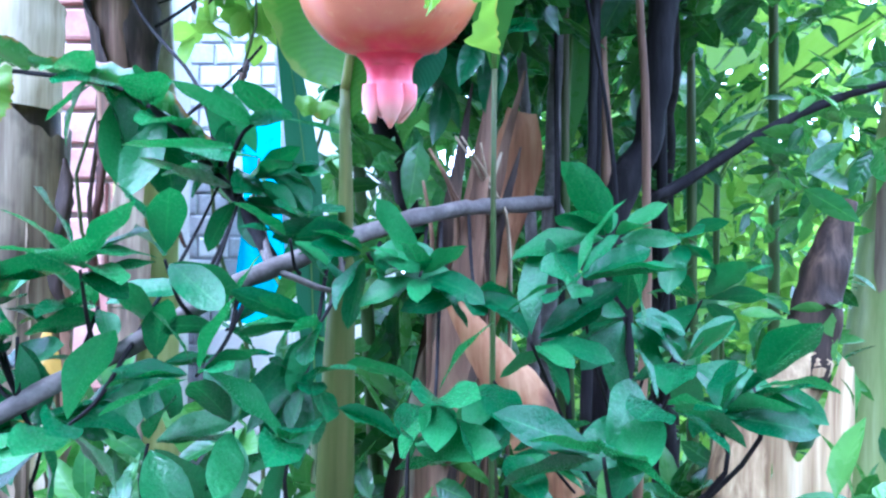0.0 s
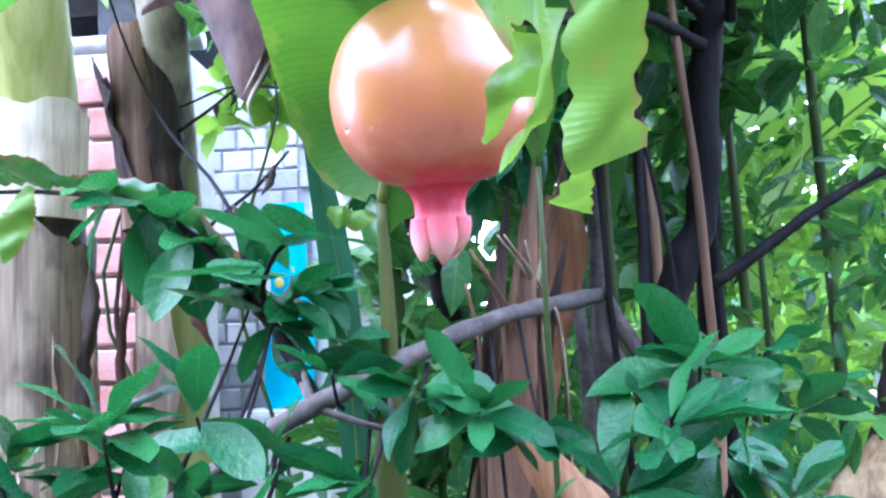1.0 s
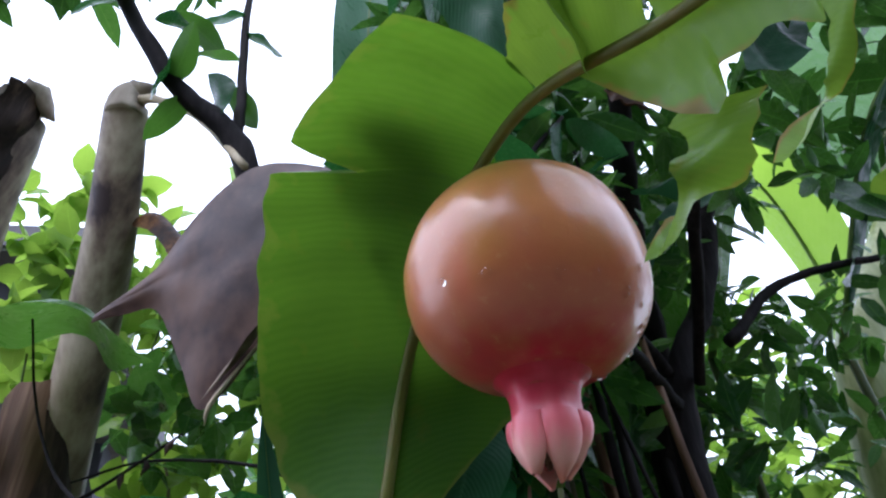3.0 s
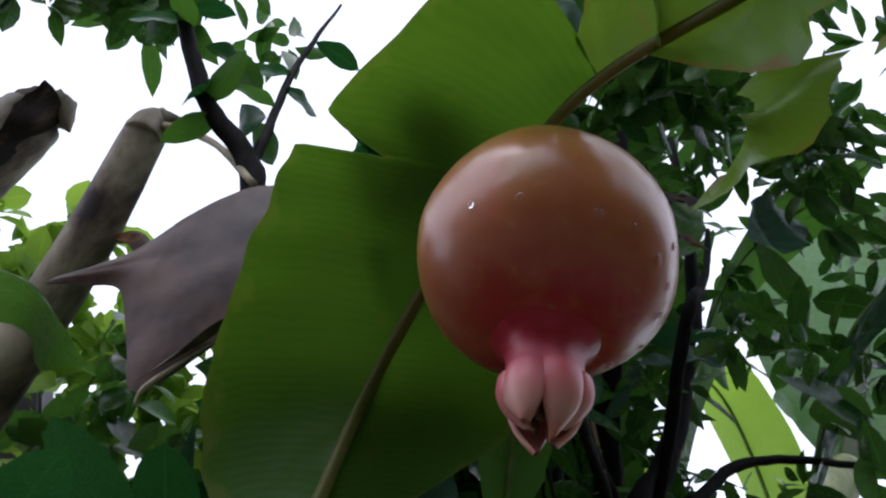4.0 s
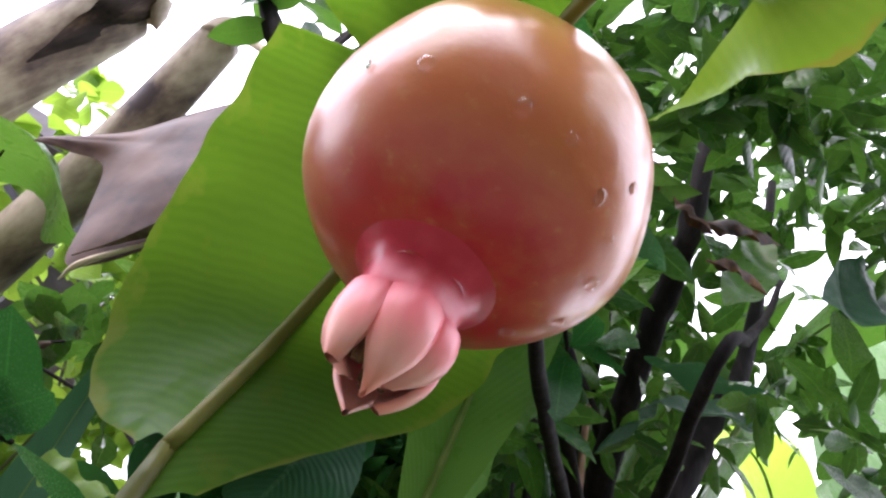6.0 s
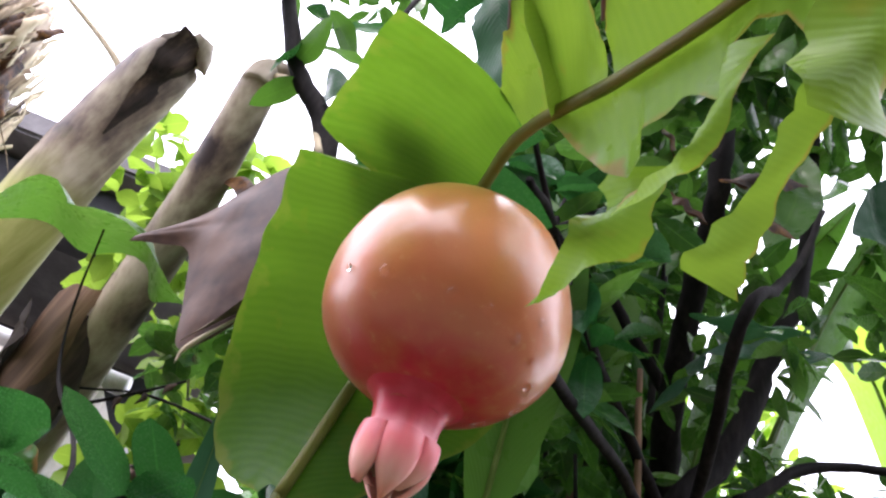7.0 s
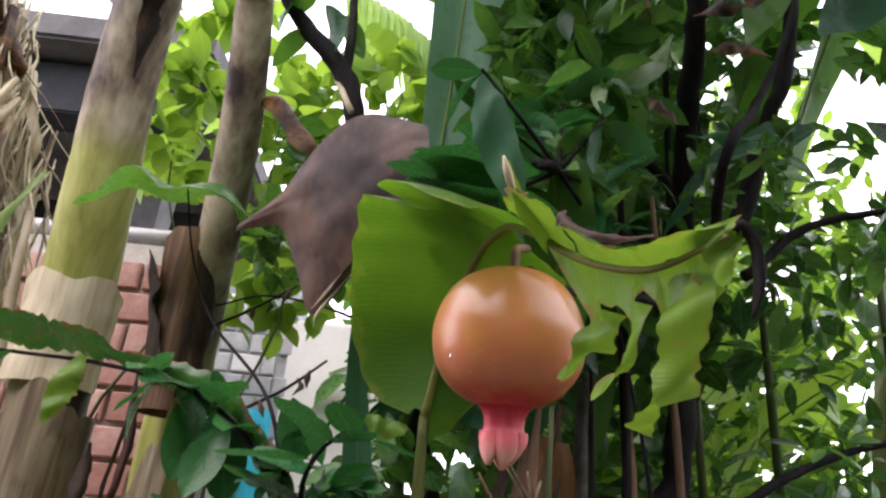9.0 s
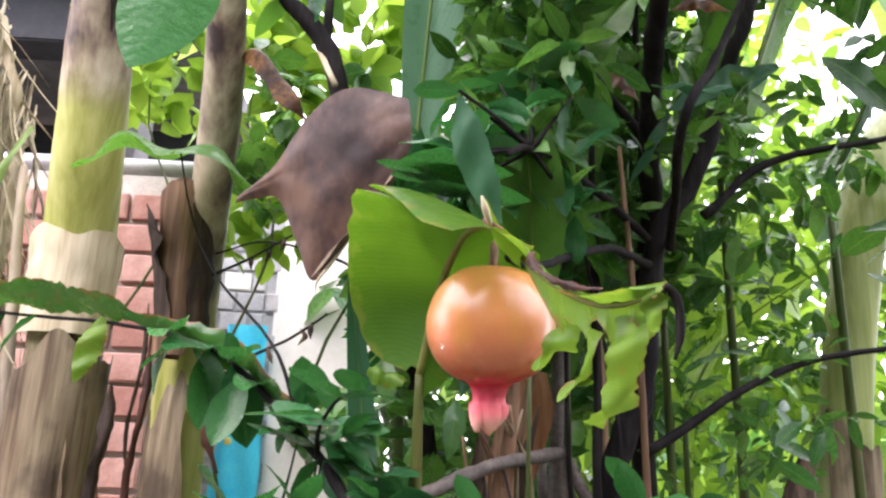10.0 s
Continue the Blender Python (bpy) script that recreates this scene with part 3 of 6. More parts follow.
def pomegranate():
    f = thing("pomegranate", "ripening orange-pink pomegranate hanging from its twig, wet with drops", "fruit", FRUIT)
    f.rotation_euler = (radians(9), radians(-1), radians(4))
    R = 0.0392
    prof = [(0.0, 0.0358), (0.006, 0.0357), (0.014, 0.0348), (0.0225, 0.0312), (0.0298, 0.0250), (0.0355, 0.0160), (0.0388, 0.0050), (0.0392, -0.004), (0.0376, -0.0135), (0.0335, -0.0220), (0.0272, -0.0290), (0.0200, -0.0335), (0.0145, -0.0352), (0.0115, -0.0375), (0.0108, -0.0400)]
    prof = [(p.x, p.z) for p in spline([(r, 0, z) for r, z in prof], 40)]
    rows = []
    for r, z in prof:
        row = []
        for k in range(65):
            a = 2 * math.pi * k / 64
            lump = 1 + 0.012 * math.cos(6 * a + 0.4) * min(1, r / R) + 0.02 * noise.noise(Vector((math.cos(a), math.sin(a), z * 40)) * 1.1)
            row.append(Vector((max(r, 0.0002) * lump * math.cos(a), max(r, 0.0002) * lump * math.sin(a), z)))
        rows.append(row)
    bm = grid_into(bmesh.new(), rows)
    bmesh.ops.remove_doubles(bm, verts=bm.verts, dist=0.00003)
    part("rind", bm, RIND, f)
    # crown: a neck that swells, then six pointed lobes
    rows = []
    for j in range(15):
        v = j / 14
        r, k = grade([0.0150, 0.0119, 0.0106, 0.0102, 0.0102, 0.0110], 15)[j], 0.04 * v
        rows.append([Vector((r * (1 - k * math.cos(6 * a)) * math.cos(a), r * (1 - k * math.cos(6 * a)) * math.sin(a), -0.0350 - 0.0140 * v)) for a in np.linspace(0, 2 * math.pi, 49)])
    bm = grid_into(bmesh.new(), rows)
    bmesh.ops.remove_doubles(bm, verts=bm.verts, dist=0.00003)
    crown = part("crown", bm, CROWN, f, "pink waxy crown")
    for k in range(6):
        a0 = 2 * math.pi * (k + 0.5) / 6
        lean = rnd(-0.0012, 0.0010)
        front, back = [], []
        for j in range(9):
            v = j / 8
            half = math.pi / 6 * (1.07 if v < 0.5 else 1.07 - 0.84 * ((v - 0.5) / 0.5) ** 2.1)
            r = 0.0108 + 0.0012 * math.sin(v * math.pi) - 0.0070 * v ** 2.0 + lean * v + (0.0055 * v ** 2 if k == 3 else 0.0)
            z = -0.0478 - (0.0165 + 0.0025 * math.sin(k * 2.1)) * v
            front.append([Vector(((r + 0.0016 * math.cos(u / max(half, 1e-3) * 1.5)) * math.cos(a0 + u), (r + 0.0016 * math.cos(u / max(half, 1e-3) * 1.5)) * math.sin(a0 + u), z)) for u in np.linspace(-half, half, 9)])
            back.append([Vector(((r - 0.0022 * (1 - 0.5 * v)) * math.cos(a0 + u), (r - 0.0022 * (1 - 0.5 * v)) * math.sin(a0 + u), z)) for u in np.linspace(half, -half, 9)])
        rows = [fr + bk + [fr[0]] for fr, bk in zip(front, back)]
        bm = grid_into(bmesh.new(), rows)
        bmesh.ops.remove_doubles(bm, verts=bm.verts, dist=0.00003)
        part("sepal", bm, CROWN, crown)
    bm = bmesh.new()
    bmesh.ops.create_cone(bm, cap_ends=True, segments=24, radius1=0.0070, radius2=0.0088, depth=0.012)
    for v in bm.verts:
        v.co.z -= 0.0490
    part("crown_inside", bm, CROWN_INSIDE, crown, "dark red hollow")
    for k in range(26):
        a, rr = rnd(0, 6.28), 0.0055 * math.sqrt(rnd(0, 1))
        bm = tube([(rr * math.cos(a), rr * math.sin(a), -0.054), (rr * 0.8 * math.cos(a), rr * 0.8 * math.sin(a), -0.058 - rnd(0, 0.003))], [0.0005, 0.0007], 4, 5, 0)
        part("stamen", bm, SHEATH_RED, crown)
    # water drops on the rind
    for az, el, s in ((-128, -24, 1.7), (166, -14, 1.8), (-60, -31, 1.8), (-79, -27, 1.3), (-96, -28, 1.5), (-53, -19, 1.3), (5, -58, 1.5), (-7, -44, 1.2), (-27, -38, 1.4), (-62, -3, 1.2), (176, -5, 1.4), (-43, -32, 1.1), (-118, -6, 1.1), (-150, -20, 1.0)):
        a, e = radians(az), radians(el)
        d = Vector((math.cos(e) * math.cos(a), math.cos(e) * math.sin(a), math.sin(e)))
        bm = bmesh.new()
        bmesh.ops.create_icosphere(bm, subdivisions=2, radius=s * 0.0011)
        m = d.to_track_quat("Z", "Y").to_matrix().to_4x4()
        bmesh.ops.transform(bm, matrix=Matrix.Translation(d * (0.0400 if -50 < el < -15 else 0.0391)) @ m @ Matrix.Diagonal((1, 1.15, 0.55, 1)), verts=bm.verts)
        part("water_drop", bm, WATER, f)
    # stalk up and back to the bough
    part("stalk", tube([(0, 0, 0.033), (0.001, 0.002, 0.043), (0.004, 0.016, 0.052), (0.014, 0.034, 0.058)], [0.0034, 0.0028, 0.0024, 0.0024], 16, 10, 0.15), SHEATH_RED, f)
    return f


pomegranate()


# ---- the young banana plant whose leaf arches over the fruit ----
SPINE = [(-0.060, 0.434, 1.300), (-0.060, 0.428, 1.395), (-0.049, 0.411, 1.455), (-0.037, 0.352, 1.483), (-0.026, 0.298, 1.481), (-0.019, 0.245, 1.456), (-0.003, 0.196, 1.421), (0.011, 0.156, 1.402), (0.023, 0.119, 1.399)]
LEFT = [(-0.060, 0.440, 1.350), (-0.096, 0.466, 1.405), (-0.121, 0.452, 1.462), (-0.119, 0.380, 1.506), (-0.106, 0.314, 1.512), (-0.063, 0.212, 1.452), (-0.030, 0.160, 1.410), (0.000, 0.126, 1.394), (0.026, 0.112, 1.395)]
RIGHT = [(-0.050, 0.432, 1.360), (-0.014, 0.420, 1.414), (0.022, 0.402, 1.455), (0.024, 0.360, 1.488), (0.004, 0.300, 1.470), (0.006, 0.235, 1.402), (0.015, 0.199, 1.369), (0.023, 0.163, 1.354), (0.033, 0.121, 1.385)]


def half_blade(edge, s0, s1, cuts, bulge=0.006, n=150, across=12, seed=0):
    """Half of the blade from the spine to its margin; cuts: (place along the leaf, share of the width that is left there)."""
    A, B = spline(SPINE, 161), spline(edge, 161)
    rows = []
    for j in range(n + 1):
        s = s0 + (s1 - s0) * j / n
        k = max(0.0, min(1.0, s)) * 160
        a = int(min(k, 159))
        p, q = A[a].lerp(A[a + 1], k - a), B[a].lerp(B[a + 1], k - a)
        reach = float(np.interp(s, [c[0] for c in cuts], [c[1] for c in cuts])) + 0.035 * noise.noise(Vector((s * 32, seed, 3.1)))
        row = []
        for i in range(across):
            v = i / (across - 1)
            r = p.lerp(q, v * max(0.04, reach))
            r += Vector((0.3, -0.2, 1)) * bulge * math.sin(math.pi * v) + Vector((0, 0, 1)) * (0.0003 * math.sin(s * 120 + seed) + 0.004 * noise.noise(Vector((s * 9, v * 2, seed)))) * v
            row.append(r)
        rows.append(row)
    return grid_into(bmesh.new(), rows)


def ruled(s0, s1, outer, bulge=0.002, n=50, across=10, seed=0):
    """A piece of blade between a stretch of the spine and a torn outer edge."""
    A, B = spline(SPINE, 161), spline(outer, n + 1)
    rows = []
    for j in range(n + 1):
        k = (s0 + (s1 - s0) * j / n) * 160
        a = int(min(k, 159))
        p = A[a].lerp(A[a + 1], k - a)
        reach = 1 + 0.13 * noise.noise(Vector((j * 0.35, seed, 1.7))) + 0.05 * noise.noise(Vector((j * 1.3, seed, 4.4)))
        rows.append([p.lerp(B[j], reach * i / (across - 1)) + Vector((0, 0, 1)) * (bulge * math.sin(math.pi * i / (across - 1)) + 0.0018 * noise.noise(Vector((j * 0.12, i * 0.2, seed)))) for i in range(across)])
    return grid_into(bmesh.new(), rows)


def ribbon(pts, widths, side, cup=0.15, n=22, ragged=0.12, seed=0, end=None):
    """A torn strip of leaf along pts; side: the way across it."""
    P, Wd = spline(pts, n), grade(widths, n)
    rows = []
    for j, p in enumerate(P):
        sd = Vector(side).normalized().lerp(Vector(end or side).normalized(), j / (n - 1))
        d = (P[min(j + 1, n - 1)] - P[max(j - 1, 0)]).normalized()
        s = (sd - d * sd.dot(d)).normalized()
        up = s.cross(d)
        rows.append([p + s * Wd[j] / 2 * u * (1 + ragged * noise.noise(Vector((j * 0.5, seed, u * 0.7)))) + up * (abs(u) ** 2 * Wd[j] * cup + 0.1 * Wd[j] * math.sin(j * 15 / n + u * 2)) for u in (-1, -0.6, -0.2, 0.2, 0.6, 1)])
    return grid_into(bmesh.new(), rows)


def young_banana():
    b = thing("young_banana_plant", "young banana plant with a torn green leaf arching forward", "banana plant")
    part("petiole", tube([(-0.085, 0.46, 0.0), (-0.076, 0.458, 0.7), (-0.066, 0.445, 1.18), (-0.060, 0.434, 1.30), (-0.060, 0.428, 1.395)], [0.026, 0.020, 0.0115, 0.0052, 0.0032], 30, 14, 0.06), PETIOLE_YOUNG, b, "green petiole with brown streaks")
    part("midrib", tube([Vector(p) + Vector((0.0, 0.0, -0.0012)) for p in SPINE[1:]], [0.0031, 0.0029, 0.0027, 0.0024, 0.0022, 0.0018, 0.0014, 0.0008], 60, 9, 0.12), MIDRIB, b, "olive brown midrib")
    part("left_blade", half_blade(LEFT, 0.125, 0.625, [(0.125, 0.3), (0.135, 0.75), (0.152, 0.97), (0.17, 1.0), (0.459, 1.0), (0.463, 0.85), (0.466, 0.66), (0.469, 0.55), (0.476, 0.66), (0.486, 0.82), (0.497, 0.95), (0.51, 0.97), (0.56, 0.97), (0.613, 1.02), (0.619, 0.9), (0.625, 0.72)], 0.004, 170, 14, 1), BANANA_LEAF, b, "broad fresh green half of the blade")
    part("left_blade_fork", ruled(0.628, 0.735, [(-0.030, 0.237, 1.459), (-0.035, 0.215, 1.456), (-0.035, 0.192, 1.447), (-0.020, 0.186, 1.437), (-0.009, 0.194, 1.427)], 0.002, 50, 10, 2), TORN_LEAF, b, "torn middle lobe")
    part("left_blade_tip", ruled(0.742, 0.995, [(-0.011, 0.190, 1.428), (-0.019, 0.165, 1.420), (-0.012, 0.153, 1.409), (-0.003, 0.145, 1.402), (0.010, 0.130, 1.402), (0.023, 0.119, 1.402)], 0.002, 70, 9, 3), TORN_LEAF, b, "yellowing torn tip half")
    part("right_blade", half_blade(RIGHT, 0.09, 0.53, [(0.09, 0.5), (0.12, 0.85), (0.2, 1), (0.34, 1), (0.42, 0.6), (0.48, 0.3), (0.53, 0.05)], 0.004, 100, 12, 5), BANANA_LEAF, b)
    part("right_blade_tip", half_blade(RIGHT, 0.665, 1.0, [(0.665, 0.05), (0.68, 0.35), (0.70, 0.50), (0.725, 0.58), (0.742, 0.50), (0.752, 0.36), (0.79, 0.33), (0.805, 0.36), (0.82, 0.42), (0.833, 0.22), (0.855, 0.16), (0.872, 0.24), (0.880, 0.46), (0.897, 0.52), (0.912, 0.48), (0.924, 0.24), (0.935, 0.24), (0.95, 0.55), (0.965, 0.60), (0.975, 0.25), (1.0, 0.4)], 0.005, 170, 12, 6), TORN_LEAF, b, "yellowing hanging half")
    along, level = (0.3, -0.9, -0.35), (0.9, -0.4, -0.1)
    for pts, widths, side, end, seed in (
        ([(0.006, 0.208, 1.404), (0.006, 0.216, 1.392), (0.002, 0.230, 1.384), (-0.003, 0.243, 1.384)], [0.024, 0.020, 0.017, 0.012, 0.004], along, (0.3, 0.3, 0.9), 1),
        ([(0.010, 0.166, 1.392), (0.009, 0.172, 1.380), (0.008, 0.179, 1.371), (0.003, 0.186, 1.366), (-0.001, 0.191, 1.362)], [0.010, 0.005, 0.004, 0.009, 0.004], along, (0.4, 0.2, 0.9), 2),
        ([(0.019, 0.140, 1.394), (0.016, 0.141, 1.379), (0.017, 0.150, 1.366), (0.020, 0.155, 1.355)], [0.020, 0.016, 0.013, 0.020], along, (0.88, 0.45, -0.3), 3),
        ([(0.016, 0.156, 1.362), (0.016, 0.172, 1.356), (0.015, 0.188, 1.350)], [0.006, 0.004, 0.011], (0.88, 0.45, -0.3), level, 4),
        ([(0.019, 0.124, 1.403), (0.022, 0.126, 1.395), (0.024, 0.127, 1.385)], [0.020, 0.013, 0.003], along, (0.6, -0.8, 0), 5),
    ):
        part("torn_strip", ribbon(pts, widths, side, 0.14, 24, 0.35, seed, end), TORN_LEAF, b)
    part("spike", ribbon([(-0.012, 0.222, 1.440), (-0.024, 0.208, 1.442), (-0.033, 0.196, 1.449), (-0.037, 0.189, 1.459)], [0.014, 0.010, 0.006, 0.0015], (0.2, -0.4, 0.9), 0.25, 16, 0.2, 9), TORN_LEAF, b)
    part("spike_tip", tube([(-0.033, 0.196, 1.447), (-0.037, 0.189, 1.454), (-0.039, 0.187, 1.460)], [0.0014, 0.0020, 0.0006], 10, 7, 0.1), STRAW, b, "pale dry spike tip")
    part("dry_margin", ribbon([(-0.012, 0.190, 1.431), (-0.019, 0.170, 1.426), (-0.014, 0.155, 1.414), (-0.004, 0.146, 1.407), (0.006, 0.135, 1.404)], [0.001, 0.0060, 0.0025, 0.0050, 0.001], (0.5, 0.4, 0.8), 0.35, 40, 1.1, 19), CURLED_RED, b, "dry brown curled margin")
    part("dry_margin", ribbon([(-0.034, 0.216, 1.457), (-0.036, 0.200, 1.452), (-0.028, 0.188, 1.444)], [0.001, 0.0035, 0.001], (0.5, 0.2, 0.8), 0.35, 20, 0.9, 23), CURLED_RED, b, "dry brown curled margin")
    # leaf added behind the blade to darken it by blocking skylight
    part("shading_leaf", ribbon([(-0.032, 0.412, 1.486), (-0.032, 0.424, 1.455), (-0.022, 0.432, 1.420), (-0.026, 0.434, 1.392)], [0.040, 0.050, 0.052, 0.022], (1, 0.1, 0), 0.1, 24, 0.1, 35), DARK_BLADE, b, "added dark leaf that blocks light through the blade")
    part("curled_lobe", ribbon([(-0.103, 0.490, 1.405), (-0.094, 0.488, 1.402), (-0.083, 0.484, 1.398), (-0.072, 0.470, 1.392)], [0.010, 0.019, 0.017, 0.006], (0.1, 0.6, 0.75), 0.45, 20, 0.15, 33), TORN_LEAF, b, "curled yellow-green lobe at the foot of the blade")
    # withered dark tip
    part("withered_tip", tube([(0.022, 0.120, 1.400), (0.027, 0.119, 1.401), (0.031, 0.119, 1.396), (0.032, 0.121, 1.384), (0.030, 0.123, 1.374)], [0.0012, 0.0026, 0.0030, 0.0026, 0.0008], 18, 8, 0.5, 0.5), BARK_DARK, b, "withered black tip")
    return b


young_banana()


def dead_leaf():
    """A large dry leaf that hangs folded over a branch."""
    d = thing("dead_leaf", "withered purple-brown banana leaf draped over a dark branch", "dead leaf")
    A = spline([(-0.080, 0.455, 1.648), (-0.120, 0.460, 1.659), (-0.150, 0.468, 1.655), (-0.180, 0.485, 1.630), (-0.205, 0.500, 1.592), (-0.239, 0.512, 1.563)], 60)
    B = spline([(-0.075, 0.448, 1.600), (-0.090, 0.455, 1.565), (-0.120, 0.470, 1.523), (-0.156, 0.488, 1.480), (-0.176, 0.496, 1.516), (-0.198, 0.503, 1.560), (-0.220, 0.509, 1.562), (-0.240, 0.512, 1.557)], 60)
    rows = []
    for a, b in zip(A, B):
        row = []
        for i in range(29):
            v = i / 28
            p = a.lerp(b, v)
            crease = abs(math.sin(v * 7.5 + 2.2 * noise.noise(a * 14)))
            p += Vector((0.2, -1, 0.1)) * (0.006 * math.sin(math.pi * v) * min(1.0, (a - b).length / 0.09) + 0.0012 * noise.noise(p * 50) + 0.0015 * crease * math.sin(math.pi * v) * min(1.0, (a - b).length / 0.07))
            row.append(p)
        rows.append(row)
    part("blade", grid_into(bmesh.new(), rows), DEAD_LEAF, d)
    part("petiole", tube([(-0.316, 0.634, 1.935), (-0.285, 0.612, 1.925), (-0.215, 0.545, 1.815), (-0.150, 0.472, 1.667)], [0.008, 0.005, 0.0035, 0.003], 24, 8, 0.2), STRAW, d, "thin dry petiole")
    rows = []
    for i, a in enumerate(A[4:40]):
        row = []
        for k in range(6):
            v = k / 5
            row.append(a + Vector((0.01 * v, 0.028 * v, -0.055 * v - 0.02 * math.sin(v * 3) * math.sin(i * 0.3))))
        rows.append(row)
    part("back_flap", grid_into(bmesh.new(), rows), DEAD_LEAF, d)
    part("pale_hem", ribbon([B[8] + Vector((0, -0.006, 0.004)), B[13] + Vector((0, -0.008, 0.003)), B[19] + Vector((0, -0.008, 0.004)), B[26] + Vector((0, -0.005, 0.002))], [0.006, 0.013, 0.014, 0.003], (0.1, 0.6, 0.7), 0.2, 20, 0.25, 8), STEM_MOTTLED, d, "pale turned-up hem")
    part("pale_edge", tube([B[18] + Vector((0, -0.003, 0)), B[24] + Vector((0, -0.004, -0.001)), B[26] + Vector((0.004, -0.004, -0.012))], [0.0012, 0.003, 0.0006], 10, 6, 0.3, 0.5), STRAW, d, "pale curled tip")
    return d


dead_leaf()


# ---- banana stems ----
random.seed(11)
def banana_stem(label, axis, radii, material, seed):
    """A banana stem of wrapped sheaths, bulging a little where each one ends."""
    s = thing("banana_plant", label, "banana plant", (axis[0][0], axis[0][1], 0.0), "banana clump")
    loc = [Vector(p) - s.location for p in axis]
    n = 90
    pts, rr = spline(loc, n), grade(radii, n)
    rr = [r * (1 + 0.025 * noise.noise(Vector((i * 0.09, seed, 0)))) for i, r in enumerate(rr)]
    part("stem", tube_into(bmesh.new(), pts, rr, 32, 0.02), material, s)
    return s


def sheath_flap(parent, centre, r, z0, z1, a0, a1, flare, material, label="", ragged=0.03, seed=1, lean=(0, 0), waver=0.0):
    """A loose sheath wrapped round a stem from angle a0 to a1, its top torn."""
    rows = []
    for j in range(17):
        v = j / 16
        row = []
        for i in range(41):
            u = i / 40
            e0, e1 = a0 + waver * noise.noise(Vector((v * 4, seed, 7.7))), a1 + waver * noise.noise(Vector((v * 4, seed, 9.3)))
            a = e0 + (e1 - e0) * u
            top = z1 + ragged * (noise.noise(Vector((u * 3, seed, 0.4))) + 0.10 * noise.noise(Vector((u * 12, seed, 2.4))))
            rad = r * (1.04 + flare * v ** 2) + r * 0.06 * noise.noise(Vector((u * 6, v * 5, seed)))
            row.append(Vector((centre[0] + lean[0] * v + rad * math.cos(a), centre[1] + lean[1] * v + rad * math.sin(a), z0 + (top - z0) * v)))
        rows.append(row)
    bm = grid_into(bmesh.new(), rows)
    return part("sheath", bm, material, parent, label)


stem_a = banana_stem("thick banana stem, green in the middle and dry brown above", [(-0.50, 0.885, 0.0), (-0.525, 0.89, 0.8), (-0.544, 0.885, 1.50), (-0.535, 0.838, 1.73), (-0.528, 0.797, 1.90), (-0.513, 0.765, 2.02), (-0.503, 0.752, 2.06)], [0.075, 0.066, 0.049, 0.048, 0.046, 0.044, 0.044, 0.040], STEM_THICK, 1)
sheath_flap(stem_a, (-0.045, -0.008), 0.055, 1.47, 1.60, -3.0, 0.35, 0.07, STRAW, "pale papery collar", 0.03, 3, (0, 0))
sheath_flap(stem_a, (-0.040, -0.008), 0.058, 0.9, 1.46, -2.2, 0.5, 0.06, STEM_MOTTLED, "", 0.10, 4)
part("torn_top", tube([(-0.006, -0.130, 2.05), (0.002, -0.137, 2.085), (0.028, -0.143, 2.080), (0.056, -0.149, 2.034)], [0.040, 0.034, 0.022, 0.003], 20, 14, 0.35, 0.7), STEM_DRY, stem_a, "rotten torn top")
part("rotten_patch", ribbon([(0.026, -0.170, 2.07), (0.019, -0.160, 2.01), (0.009, -0.140, 1.95), (0.002, -0.125, 1.88)], [0.050, 0.046, 0.026, 0.002], (0.57, 0.82, 0), 0.15, 30, 0.16, 17), DARK_SHEATH, stem_a, "black rotten patch")
for k in range(10):
    a = -2.95 + 0.33 * k
    top, tilt, w = rnd(1.16, 1.50), rnd(-0.35, 0.35), rnd(0.012, 0.026)
    at_a = lambda z, turn: (-0.04 + 0.064 * math.cos(a + turn), -0.003 + 0.064 * math.sin(a + turn), z)
    part("dry_strip", ribbon([at_a(0.75, 0), at_a(1.0, tilt * 0.3), at_a(top * 0.5 + 0.55, tilt * 0.6), at_a(top, tilt)], [w, w * 1.2, w, w * 0.15], (-math.sin(a), math.cos(a), 0.1), 0.2, 40, 0.7, k * 3.1), (STEM_MOTTLED, SHEATH, STRAW, SHEATH, STEM_DRY)[k % 5], stem_a)
part("dry_stick", tube([(-0.050, -0.125, 2.00), (-0.10, -0.125, 2.045), (-0.28, -0.12, 2.165), (-0.36, -0.12, 2.21)], [0.006, 0.004, 0.003], 12, 7, 0.2), STRAW, stem_a)

stem_b = banana_stem("thinner banana stem, dry and brown above", [(-0.37, 0.875, 0.0), (-0.37, 0.872, 0.8), (-0.370, 0.868, 1.390), (-0.369, 0.862, 1.499), (-0.346, 0.800, 1.63), (-0.322, 0.71, 1.79), (-0.315, 0.632, 1.932)], [0.045, 0.042, 0.038, 0.034, 0.027, 0.026, 0.023], STEM_THIN, 2)
part("bent_top", tube([(0.055, -0.242, 1.916), (0.055, -0.246, 1.941), (0.064, -0.248, 1.954), (0.082, -0.256, 1.951)], [0.021, 0.020, 0.015, 0.006], 20, 12, 0.2), STEM_DRY, stem_b, "bent dry petiole")
part("sheath_stub", tube([(0.020, -0.080, 1.465), (0.014, -0.080, 1.533), (0.008, -0.080, 1.595), (0.003, -0.082, 1.640)], [0.022, 0.029, 0.030, 0.027], 24, 26, 0.16), DARK_SHEATH, stem_b, "dark brown rotten sheath stub")
